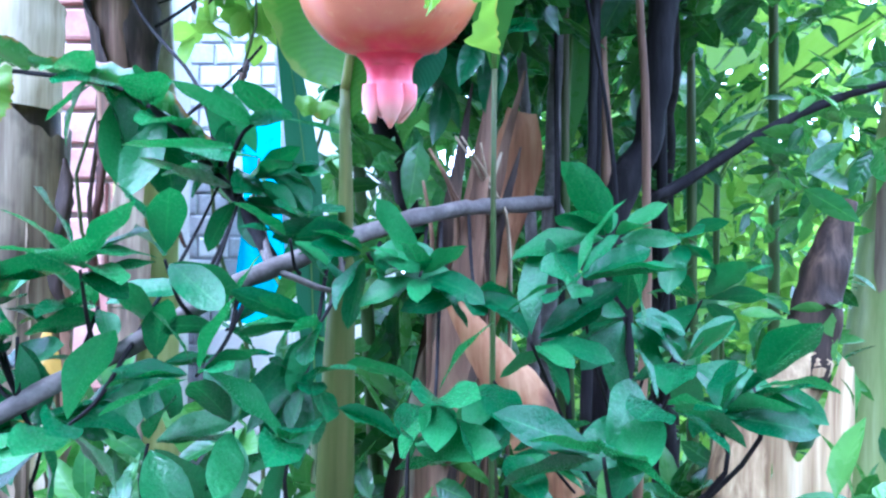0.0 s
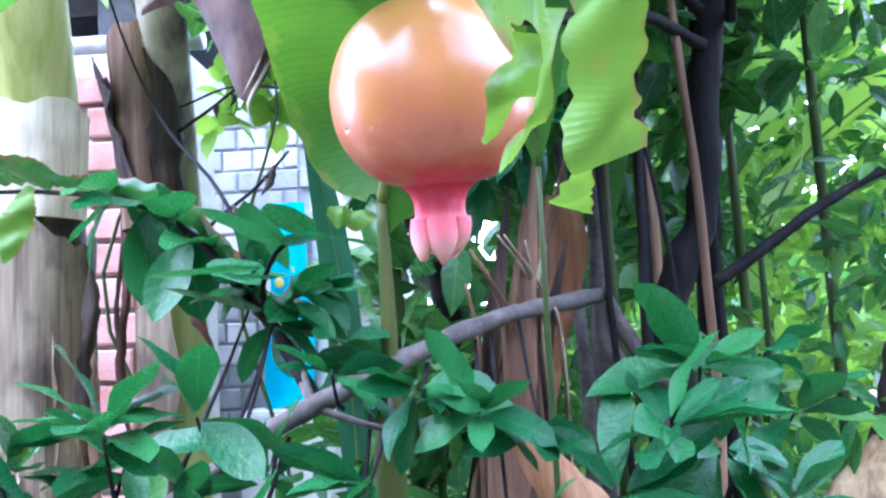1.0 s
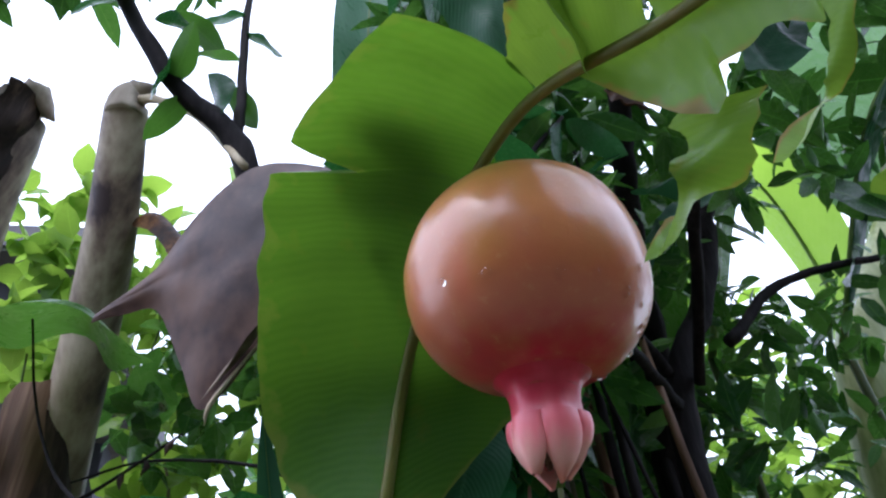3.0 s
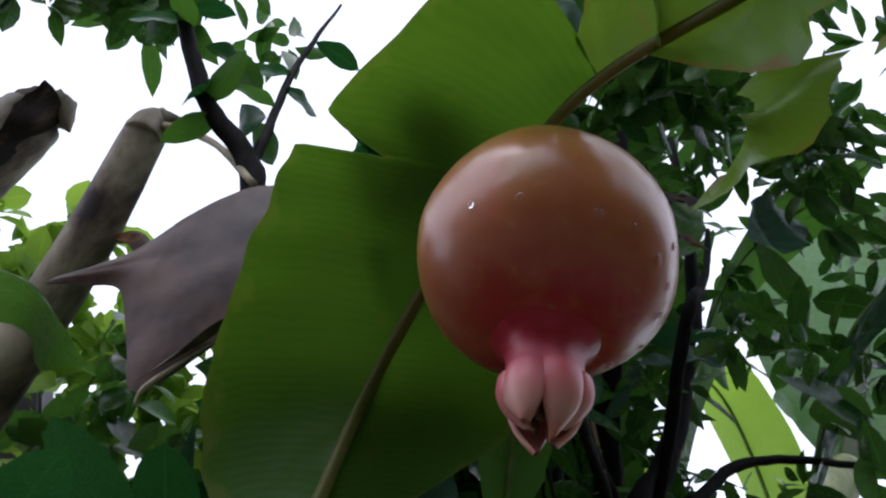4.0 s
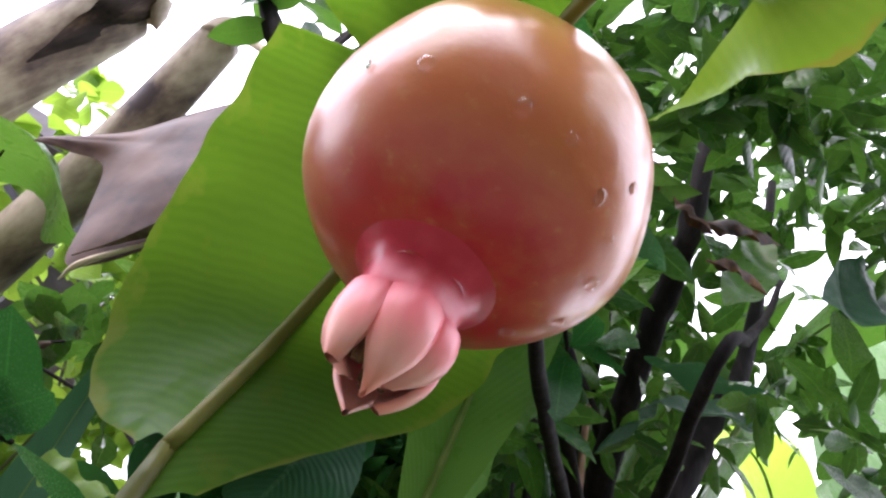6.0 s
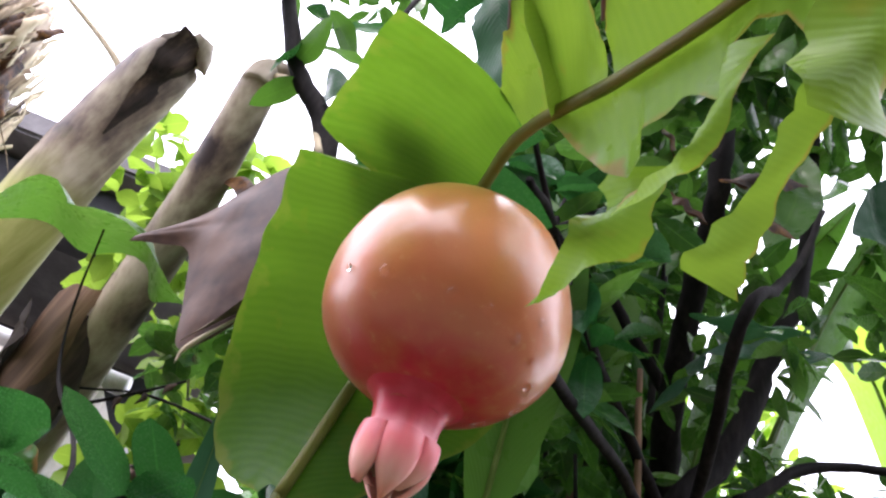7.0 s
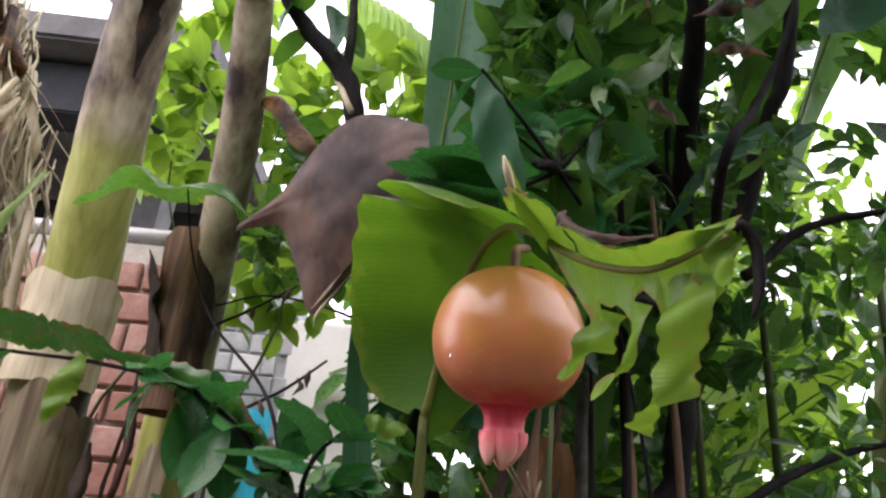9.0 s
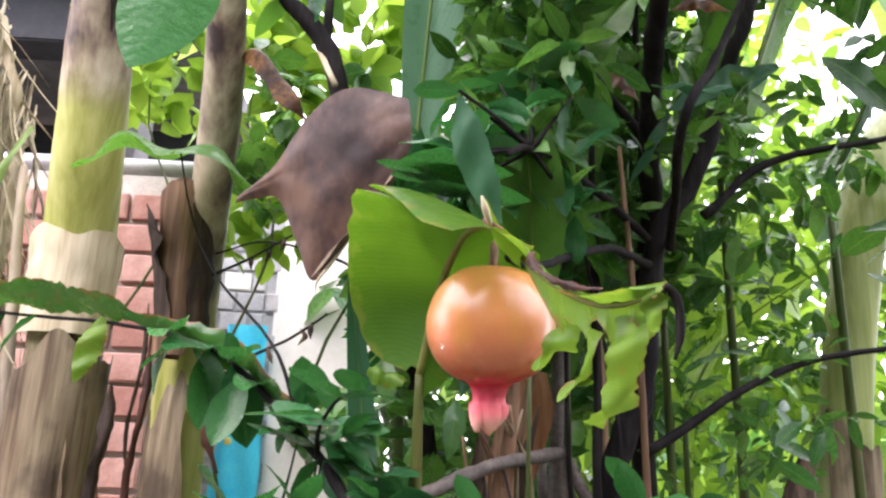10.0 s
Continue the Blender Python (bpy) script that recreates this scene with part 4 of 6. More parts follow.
sheath_flap(stem_b, (0.010, -0.078), 0.032, 1.44, 1.672, -4.3, -1.0, 0.12, SHEATH_RED, "torn brown sheath", 0.05, 7, (-0.012, 0), 0.5)
sheath_flap(stem_b, (0.016, -0.080), 0.036, 1.47, 1.60, -3.9, -2.0, 0.35, DARK_SHEATH, "loose dark flap", 0.09, 8, (-0.020, 0), 0.7)
sheath_flap(stem_b, (0.012, -0.02), 0.043, 1.02, 1.40, -2.5, -1.3, 0.10, STEM_MOTTLED, "split dry sheath", 0.08, 9, (0, 0), 0.4)
part("curled_leaf", ribbon([(0.063, -0.175, 1.826), (0.090, -0.195, 1.820), (0.129, -0.215, 1.780), (0.155, -0.225, 1.738), (0.169, -0.225, 1.712)], [0.010, 0.026, 0.034, 0.026, 0.003], (0.3, 0.8, 0.5), 0.60, 30, 0.35, 12), CURLED, stem_b, "orange-brown curled dry leaf")

stem_c = banana_stem("smooth pale green leaning banana stem", [(0.50, 0.98, 0.0), (0.56, 0.98, 0.8), (0.635, 0.98, 1.43), (0.72, 0.98, 1.80), (0.80, 0.97, 1.94), (0.89, 0.95, 2.08)], [0.06, 0.05, 0.038, 0.042, 0.036, 0.026], STEM_GREEN, 3)
sheath_flap(stem_c, (0.105, 0.0), 0.043, 1.0, 1.38, -2.6, -0.6, 0.10, STEM_MOTTLED, "loose dry sheath", 0.06, 27, (0.02, 0))

# twisted dark strips that hang between the stems
for k, (x, y, z1, z0, w) in enumerate(((-0.447, 0.82, 1.405, 1.20, 0.020), (-0.405, 0.82, 1.472, 1.18, 0.013), (-0.306, 0.80, 1.440, 1.30, 0.020), (-0.425, 0.85, 1.52, 1.25, 0.007))):
    host = stem_a if x < -0.40 else stem_b
    o = Vector((x, y, 0)) - host.location
    pts = [o + Vector(p) for p in ((-0.004, 0.01, z1), (0.004, 0.0, z1 * 0.7 + z0 * 0.3), (-0.002, -0.006, z1 * 0.35 + z0 * 0.65), (0.012, 0.0, z0))]
    part("hanging_dry_leaf", ribbon(pts, [w * 0.25, w, w * 0.8, w * 0.9, w * 0.3], (1, 0.5, 0), 0.35, 40, 0.45, 70 + k, (0.2, 1, 0.2)), (DARK_SHEATH, CURLED_RED, CURLED_RED, DARK_SHEATH)[k % 4], host, "twisted dark red-brown strip")

# dry dark leaves that hang beside the stems
for x, y, z1, z0, w in ((-0.462, 0.85, 1.36, 1.05, 0.014), (-0.40, 0.88, 1.62, 1.15, 0.010), (-0.60, 0.80, 1.44, 1.0, 0.020)):
    host = stem_a if x < -0.40 else stem_b
    zm, o = (z0 + z1) / 2, Vector((x, y, 0)) - host.location
    pts = [Vector(p) + o for p in ((rnd(-0.01, 0.01), 0.0, z1), (rnd(-0.012, 0.012), -0.006, zm + 0.06), (rnd(-0.012, 0.012), 0.004, zm - 0.05), (rnd(-0.01, 0.01), 0.0, z0))]
    part("hanging_dry_leaf", ribbon(pts, [w * 0.2, w * 0.8, w, w * 0.2], (1, rnd(-0.8, 0.8), 0), 0.2, 40, 0.7, x * 50), random.choice((DARK_SHEATH, SHEATH_RED)), host, "dark brown dry leaf hanging down")


def straw_bundle():
    """Shredded dry leaves hanging in a tangled mat from a bent stalk."""
    b = thing("dry_leaf_mat", "mat of shredded straw-coloured dry banana leaves", "dry leaves", (-0.79, 0.98, 2.3), kind="stuff")
    for mat, n, wide in ((STRAW, 300, 0.0075), (SHEATH, 110, 0.010), (STRAW, 180, 0.0025)):
        bm = bmesh.new()
        for k in range(n):
            y, z = rnd(-0.10, 0.1), rnd(-0.95, 0.05)
            x = 0.065 - 0.42 * max(0.0, z + 0.4) - abs(random.gauss(0, 0.07))
            L = rnd(0.15, 0.45)
            lean = rnd(-0.25, 0.25)
            pts = [Vector((x, y, z))]
            for i in range(6):
                lean += rnd(-0.25, 0.25)
                pts.append(pts[-1] + Vector((lean * L / 6, rnd(-0.02, 0.01), -L / 6)))
            tube_into(bm, spline(pts, 12), grade([wide * 0.4, wide * rnd(0.5, 1.2), wide * rnd(0.3, 1.0), 0.0008], 12), 5, 0.4, 0.25)
        part("strands", bm, mat, b)
    for mat, n in ((CURLED, 16), (SHEATH, 26), (STRAW, 22)):
        bm = bmesh.new()
        for k in range(n):
            y, z, L = rnd(-0.12, 0.0), rnd(-0.85, 0.0), rnd(0.10, 0.28)
            x = 0.085 - 0.42 * max(0.0, z + 0.4) - abs(random.gauss(0, 0.06))
            w, c = rnd(0.012, 0.030), rnd(-0.06, 0.06)
            strip = ribbon([(x, y, z), (x + c * 0.5, y - 0.015, z - L * 0.35), (x + c, y - 0.01, z - L * 0.7), (x + c * 0.6, y + 0.01, z - L)], [w * 0.5, w, w * 0.8, 0.002], (1, rnd(-1, 1), rnd(-0.3, 0.3)), 0.5, 18, 0.5, k * 1.7, (rnd(-1, 1), 1, 0.2))
            piece = bpy.data.meshes.new("piece")
            strip.to_mesh(piece)
            strip.free()
            bm.from_mesh(piece)
            bpy.data.meshes.remove(piece)
        part("curled_shreds", bm, mat, b)
    part("support", tube([(-0.05, 0.03, -2.3), (-0.06, 0.03, -1), (-0.12, 0.03, -0.2), (-0.16, 0.0, 0.05)], [0.05, 0.045, 0.04, 0.02], 14, 12, 0.1), STEM_DRY, b)


straw_bundle()
withering = thing("withering_leaf", "pale green drooping banana leaf beside the dry mat", "leaf", (-0.60, 0.9, 0))
part("stalk", tube([(0, 0.03, 0), (-0.02, 0.02, 1.2), (-0.045, -0.02, 1.72)], [0.014, 0.012, 0.006], 16, 8, 0.1), STEM_DRY, withering)
part("blade", ribbon([(-0.040, -0.03, 1.78), (-0.075, -0.035, 1.70), (-0.11, -0.04, 1.58), (-0.13, -0.04, 1.46)], [0.010, 0.026, 0.030, 0.006], (1, -0.3, 0.4), 0.2, 20, 0.15, 4), PETIOLE, withering)


def broad_leaf(name, label, pts, width, material, fold=0.25, peak=0.4, parent=None, wave=0.0, across=(1, 0, 0)):
    """A long leaf along a curve, wide in the middle, its midrib raised."""
    t = parent or thing(name, label, "leaf")
    P = spline(pts, 26)
    rows = []
    for j, p in enumerate(P):
        v = j / 25
        d = (P[min(j + 1, 25)] - P[max(j - 1, 0)]).normalized()
        side = Vector(across) - d * d.dot(Vector(across))
        side.normalize()
        up = side.cross(d)
        w = width / 2 * max(0.03, math.sin(math.pi * max(0.0, min(1, v)) ** (math.log(0.5) / math.log(peak)))) ** 0.7
        rows.append([p + side * u * w + up * (abs(u) * w * fold + wave * w * math.sin(v * 17 + u) * abs(u)) for u in (-1, -0.66, -0.33, 0, 0.33, 0.66, 1)])
    part("blade", grid_into(bmesh.new(), rows), material, t, label if parent else "")
    part("midrib", tube_into(bmesh.new(), P, grade([width * 0.035, width * 0.02, width * 0.008], 26), 6), PETIOLE if width < 0.5 else PETIOLE_SHADE, t)
    return t


# tall leaves behind: stand on petioles that rise from the clump
def tall_leaf(label, base, pts, width, material, fold=0.3, peak=0.45, across=(1, 0, 0), thick=1.0):
    t = thing("banana_leaf", label, "leaf", (0, 0, 0), "tall leaves")
    part("petiole", tube([base, Vector(base).lerp(Vector(pts[0]), 0.5) + Vector((0.01, 0, 0)), pts[0]], [0.014 * thick, 0.009 * thick, 0.005 * thick], 18, 8, 0.1), PETIOLE_SHADE, t)
    broad_leaf("", "", pts, width, material, fold, peak, t, 0.05, across)
    return t


tall_leaf("tall blue-green waxy banana leaf standing upright", (-0.02, 0.68, 0.0), [(-0.078, 0.62, 1.42), (-0.071, 0.62, 1.66), (-0.058, 0.62, 1.90), (-0.047, 0.61, 2.15), (-0.03, 0.58, 2.5)], 0.10, BLUE_LEAF, 0.35, 0.68, (1, 0.35, 0))
tall_leaf("upright green leaf in the thicket", (0.14, 0.78, 0.0), [(0.13, 0.76, 1.40), (0.15, 0.75, 1.75), (0.20, 0.70, 2.2)], 0.09, BANANA_BLADE, 0.4, 0.5, (1, 0.5, 0))
tall_leaf("upright green leaf in the thicket", (0.02, 0.62, 0.0), [(0.036, 0.47, 1.42), (0.030, 0.43, 1.49), (0.022, 0.40, 1.56), (0.012, 0.395, 1.62)], 0.058, BANANA_BLADE, 0.25, 0.55, (1, -0.2, 0), 0.35)
tall_leaf("upright green leaf in the thicket", (0.10, 0.72, 0.0), [(0.12, 0.70, 1.55), (0.14, 0.66, 1.85), (0.11, 0.60, 2.15)], 0.085, BANANA_BLADE, 0.3, 0.5, (1, -0.4, 0))
tall_leaf("broad green leaf leaning out against the sky", (0.30, 0.9, 0.0), [(0.30, 0.86, 1.55), (0.36, 0.80, 1.95), (0.48, 0.66, 2.2)], 0.11, BANANA_BLADE, 0.3, 0.5, (0.8, 0.6, 0))
tall_leaf("broad green leaf leaning out against the sky", (0.42, 0.95, 0.0), [(0.40, 0.86, 1.75), (0.52, 0.70, 2.15), (0.70, 0.50, 2.30)], 0.16, BANANA_BLADE, 0.2, 0.5, (0.5, 0.8, 0))
tall_leaf("broad green leaf leaning out against the sky", (0.55, 0.9, 0.0), [(0.50, 0.75, 1.70), (0.60, 0.60, 1.98), (0.78, 0.46, 2.10)], 0.14, DARK_BLADE, 0.2, 0.5, (0.4, 0.9, 0))
# this blade stands in shade, which its darker material colour carries
tall_leaf("low dark green blade behind the fruit, shade in its colour", (-0.09, 0.55, 0.0), [(-0.10, 0.56, 1.15), (-0.108, 0.55, 1.35), (-0.128, 0.53, 1.50)], 0.026, DARK_BLADE, 0.5)
tall_leaf("large bright yellow-green banana leaf", (0.46, 1.3, 0.0), [(0.458, 1.200, 1.420), (0.526, 1.180, 1.548), (0.594, 1.150, 1.613), (0.710, 1.120, 1.691)], 0.17, BANANA_BRIGHT, 0.15, 0.5, (0.3, -0.8, 0.6))
tall_leaf("large bright yellow-green banana leaf", (0.95, 1.7, 0.0), [(0.95, 1.62, 1.45), (0.86, 1.52, 1.72), (0.66, 1.45, 1.78), (0.52, 1.40, 1.66)], 0.24, BANANA_BRIGHT, 0.2, 0.5, (0.1, 0.5, 1))
tall_leaf("large bright yellow-green banana leaf", (1.25, 1.7, 0.0), [(1.2, 1.6, 1.9), (1.22, 1.5, 2.3), (1.05, 1.35, 2.62), (0.80, 1.25, 2.6)], 0.30, BANANA_BRIGHT, 0.2, 0.5, (0.2, 1, 0.3))
tall_leaf("large bright yellow-green banana leaf", (0.75, 2.0, 0.0), [(0.75, 1.95, 1.1), (0.72, 1.85, 1.35), (0.55, 1.75, 1.45), (0.40, 1.7, 1.30)], 0.22, BANANA_BRIGHT, 0.2, 0.5, (0.1, 0.6, 1))

# the pale stem's own wide leaf, lit from behind
crown_leaf = [(0.88, 0.955, 2.06), (1.08, 0.95, 2.42), (1.357, 0.95, 2.92), (1.55, 0.92, 3.25)]
broad_leaf("", "wide green leaf blade with the light through it", [Vector(p) - stem_c.location for p in crown_leaf], 0.56, BANANA_BLADE, 0.12, 0.45, stem_c, 0.04, (0.87, -0.2, -0.48))

# brown dry sheaths behind and below the fruit
dry_clump = thing("dry_banana_base", "orange-brown dry banana sheaths in the clump", "banana plant", (0.05, 0.64, 0))
for k in range(7):
    u = k / 6
    x0, y0 = -0.085 + 0.040 * u + rnd(-0.006, 0.006), rnd(-0.11, -0.05)
    lean = 0.045 + rnd(-0.015, 0.02)
    part("dry_blade", ribbon([(x0, y0, 0.6), (x0 - 0.005, y0, 1.05), (x0 + 0.02, y0 + 0.01, 1.22), (x0 + 0.02 + lean, y0 + rnd(0.0, 0.04), rnd(1.36, 1.47))], [0.022, 0.024, rnd(0.018, 0.032), 0.002], (1, rnd(-0.6, 0.6), 0), 0.25, 34, 0.5, 20 + k), random.choice((SHEATH_RED, SHEATH_RED, SHEATH, DARK_SHEATH)), dry_clump)
part("fallen_blade", ribbon([(-0.045, -0.13, 1.262), (-0.012, -0.135, 1.215), (0.022, -0.14, 1.165), (0.045, -0.15, 1.10)], [0.008, 0.034, 0.046, 0.03], (0.8, 0.1, 0.6), 0.25, 24, 0.2, 40), SHEATH_ORANGE, dry_clump)
part("broad_sheath", ribbon([(-0.052, -0.02, 1.05), (-0.030, -0.012, 1.20), (-0.016, -0.008, 1.28), (0.010, 0.0, 1.365), (0.020, 0.004, 1.425)], [0.028, 0.038, 0.044, 0.048, 0.046, 0.030], (1, 0.25, 0), 0.30, 40, 0.10, 61), SHEATH_ORANGE, dry_clump, "broad orange-brown dry sheath")
part("core", tube([(-0.03, 0.03, 0), (-0.03, 0.03, 0.8), (-0.02, 0.03, 1.22)], [0.05, 0.04, 0.02], 16, 14, 0.3), DARK_SHEATH, dry_clump)
for (x0, z0), (x1, z1), r in (((-0.010, 1.375), (0.012, 1.300), 0.006), ((0.010, 1.385), (0.040, 1.310), 0.004), ((0.015, 1.385), (0.055, 1.290), 0.0035), ((-0.015, 1.350), (-0.010, 1.240), 0.006), ((0.030, 1.380), (0.030, 1.300), 0.003), ((0.0, 1.36), (0.035, 1.25), 0.005)):
    part("fibre", tube([(x0 - 0.05, -0.10, z0), ((x0 + x1) / 2 - 0.045, -0.09, (z0 + z1) / 2 + 0.008), (x1 - 0.05, -0.08, z1), (x1 - 0.05, -0.05, z1 - 0.25)], [r * 0.4, r * 0.7, r * 0.8, r], 16, 6, 0.5, 0.5), SHEATH_RED if r > 0.004 else SHEATH, dry_clump)

stump = thing("banana_stump", "pale dry banana stump with a dark ragged top", "stump", (0.275, 0.57, -0.02))
part("stem", tube([(-0.085, 0, 0), (-0.075, 0, 0.7), (-0.028, 0, 1.12), (0.024, 0, 1.235)], [0.046, 0.042, 0.032, 0.022], 40, 24, 0.12), SHEATH_TAN, stump)
part("dark_top", tube([(0.016, 0, 1.210), (0.030, 0, 1.26), (0.046, 0.01, 1.315), (0.062, 0.01, 1.36)], [0.023, 0.020, 0.016, 0.007], 40, 18, 0.3), DARK_SHEATH, stump, "dark rotten top")
sheath_flap(stump, (-0.018, -0.006), 0.036, 0.6, 1.19, -2.9, -0.2, 0.10, SHEATH_TAN, "", 0.10, 15, (0.030, 0))


# ---- pomegranate bush: dark stems, grey branch, leafy twigs ----
random.seed(12)
bush = thing("pomegranate_bush", "leafy pomegranate bush with dark stems and glossy leaves", "bush", (0.17, 0.62, 0))
O = bush.location


def limb(pts, radii, material=BARK_DARK, n=30, rough=0.25, label="", name="branch"):
    R = grade(radii, n)
    P = [p + noise.noise_vector(p * 12) * r * 0.45 + noise.noise_vector(p * 50) * r * 0.25 for p, r in zip(spline(pts, n), R)]
    P[0], P[-1] = Vector(pts[0]), Vector(pts[-1])
    return part(name, tube_into(bmesh.new(), [p - O for p in P], R, 9, rough), material, bush, label)


limb([(0.15, 0.63, 0.0), (0.15, 0.62, 0.8), (0.150, 0.61, 1.29), (0.178, 0.61, 1.40), (0.205, 0.61, 1.56), (0.255, 0.61, 1.66), (0.30, 0.60, 1.80), (0.336, 0.60, 1.90), (0.38, 0.58, 2.3)], [0.026, 0.020, 0.015, 0.013, 0.012, 0.011, 0.010, 0.009, 0.006], BARK_DARK, 70, 0.25, "", "trunk")
limb([(0.10, 0.70, 0.0), (0.10, 0.69, 0.9), (0.105, 0.69, 1.35), (0.115, 0.70, 1.62), (0.13, 0.70, 2.1)], [0.014, 0.011, 0.008, 0.006, 0.004], BARK_GREY, 40, 0.25, "", "trunk")
limb([(0.30, 0.95, 0.0), (0.30, 0.95, 0.9), (0.276, 0.905, 1.30), (0.240, 0.762, 1.50), (0.213, 0.648, 1.65), (0.190, 0.545, 1.79), (0.175, 0.47, 1.92), (0.17, 0.43, 2.2)], [0.020, 0.018, 0.016, 0.0145, 0.0130, 0.0115, 0.010, 0.007], BARK_DARK, 60)
limb([(0.255, 0.60, 1.60), (0.34, 0.60, 1.67), (0.486, 0.60, 1.71), (0.75, 0.62, 1.80)], [0.006, 0.0045, 0.0035, 0.002])
limb([(0.18, 0.615, 1.34), (0.34, 0.64, 1.43), (0.50, 0.66, 1.47), (0.78, 0.70, 1.50)], [0.006, 0.0042, 0.0032, 0.002])
limb([(0.205, 0.62, 1.69), (0.12, 0.60, 1.80), (0.06, 0.55, 2.0)], [0.006, 0.005, 0.003])
limb([(0.15, 0.62, 1.10), (0.14, 0.61, 1.22), (0.099, 0.61, 1.30), (0.096, 0.61, 1.339)], [0.010, 0.009, 0.008, 0.0065], BARK_GREY, 20)
limb([(0.150, 0.61, 1.26), (0.131, 0.605, 1.277), (0.096, 0.61, 1.339)], [0.009, 0.007, 0.0065], BARK_GREY, 14)
limb([(0.096, 0.61, 1.339), (0.026, 0.53, 1.328), (-0.038, 0.45, 1.311), (-0.098, 0.40, 1.283), (-0.160, 0.36, 1.244), (-0.21, 0.315, 1.212), (-0.28, 0.27, 1.16)], [0.0066, 0.006, 0.0058, 0.0056, 0.005, 0.0046, 0.003], BARK_GREY, 60, 0.3, "grey bare branch")
for x, y, r, z1 in ((0.118, 0.58, 0.006, 1.62), (0.150, 0.56, 0.005, 1.66), (0.135, 0.63, 0.007, 1.7), (0.105, 0.60, 0.0035, 1.58), (0.128, 0.545, 0.0028, 1.55), (0.075, 0.66, 0.008, 1.75), (0.16, 0.70, 0.009, 1.8), (0.235, 0.72, 0.008, 2.0)):
    limb([(x, y, 0), (x + rnd(-0.02, 0.02), y, 0.8), (x + rnd(-0.015, 0.015), y, 1.3), (x + rnd(-0.03, 0.03), y, z1)], [r * 1.2, r, r * 0.75, r * 0.5], random.choice((BARK_GREY, BARK_DARK, BARK_DARK, SHEATH_RED)), 24, 0.3, "", "trunk")
# forked dark limb at upper height, and the bough that carries the fruit
limb([(0.16, 0.70, 0.7), (0.03, 0.84, 1.10), (-0.06, 0.72, 1.42), (-0.112, 0.56, 1.60), (-0.130, 0.510, 1.640), (-0.142, 0.498, 1.66), (-0.167, 0.495, 1.722), (-0.215, 0.49, 1.78), (-0.29, 0.475, 1.925), (-0.33, 0.46, 2.1)], [0.016, 0.014, 0.0115, 0.0105, 0.0105, 0.010, 0.0085, 0.007, 0.004], BARK_DARK, 70)
limb([(-0.165, 0.492, 1.715), (-0.166, 0.50, 1.78), (-0.178, 0.515, 1.95), (-0.17, 0.52, 2.2)], [0.005, 0.0045, 0.004, 0.002])
limb([(0.19, 0.60, 1.57), (0.09, 0.49, 1.59), (0.02, 0.375, 1.569), (-0.005, 0.33, 1.545)], [0.005, 0.004, 0.0035, 0.002], BARK_DARK, 30)
limb([(0.19, 0.60, 1.54), (0.12, 0.51, 1.53), (0.06, 0.42, 1.495), (0.015, 0.345, 1.466), (-0.008, 0.310, 1.462)], [0.005, 0.004, 0.0035, 0.003, 0.0024], BARK_DARK, 40)
# twig with leaves across the banana stems
limb([(-0.10, 0.42, 1.283), (-0.14, 0.47, 1.33), (-0.173, 0.51, 1.357), (-0.22, 0.55, 1.398), (-0.28, 0.58, 1.432), (-0.383, 0.62, 1.454), (-0.511, 0.64, 1.464), (-0.62, 0.65, 1.48)], [0.0045, 0.004, 0.0035, 0.003, 0.0025, 0.002, 0.0018, 0.001], BARK_DARK, 50)
limb([(-0.16, 0.50, 1.355), (-0.20, 0.56, 1.43), (-0.29, 0.665, 1.52), (-0.335, 0.69, 1.60), (-0.35, 0.665, 1.672)], [0.002, 0.0018, 0.0014, 0.0012, 0.001], BARK_DARK, 24)
part("broad_leaf", ribbon([Vector(p) - O for p in ((-0.49, 0.70, 1.655), (-0.42, 0.672, 1.682), (-0.33, 0.655, 1.672), (-0.240, 0.63, 1.615))], [0.004, 0.08, 0.120, 0.12, 0.04], (-0.05, 1, 0.32), 0.10, 26, 0.12, 3), BANANA_BLADE, bush, "long leaf lying across the stems")
limb([(-0.05, 0.60, 1.44), (-0.14, 0.72, 1.55), (-0.26, 0.80, 1.60), (-0.33, 0.80, 1.58)], [0.002, 0.0018, 0.0016, 0.0012], BARK_DARK, 20)

VARIANTS = [leaf_mesh("leaf", POM_LEAF, 1.0, rnd(0.36, 0.48), rnd(0.05, 0.5), rnd(0.12, 0.4), rnd(-0.4, 0.4), 9, rnd(0.5, 0.6), 0.14, rnd(0.55, 0.7)) for _ in range(10)]


def tuft(at, n, size, out=(0, -0.4, 0.2), spread=1.0, mesh_set=VARIANTS):
    """Leaves that fan out of one spur."""
    o = Vector(out)
    for k in range(n):
        d = Vector((random.gauss(0, 1), random.gauss(0, 1) * 0.7, random.gauss(0, 0.7))) * spread + o
        put_leaf(random.choice(mesh_set), bush, Vector(at) + d.normalized() * 0.004, d, rnd(-0.9, 0.9), size * rnd(0.7, 1.15))


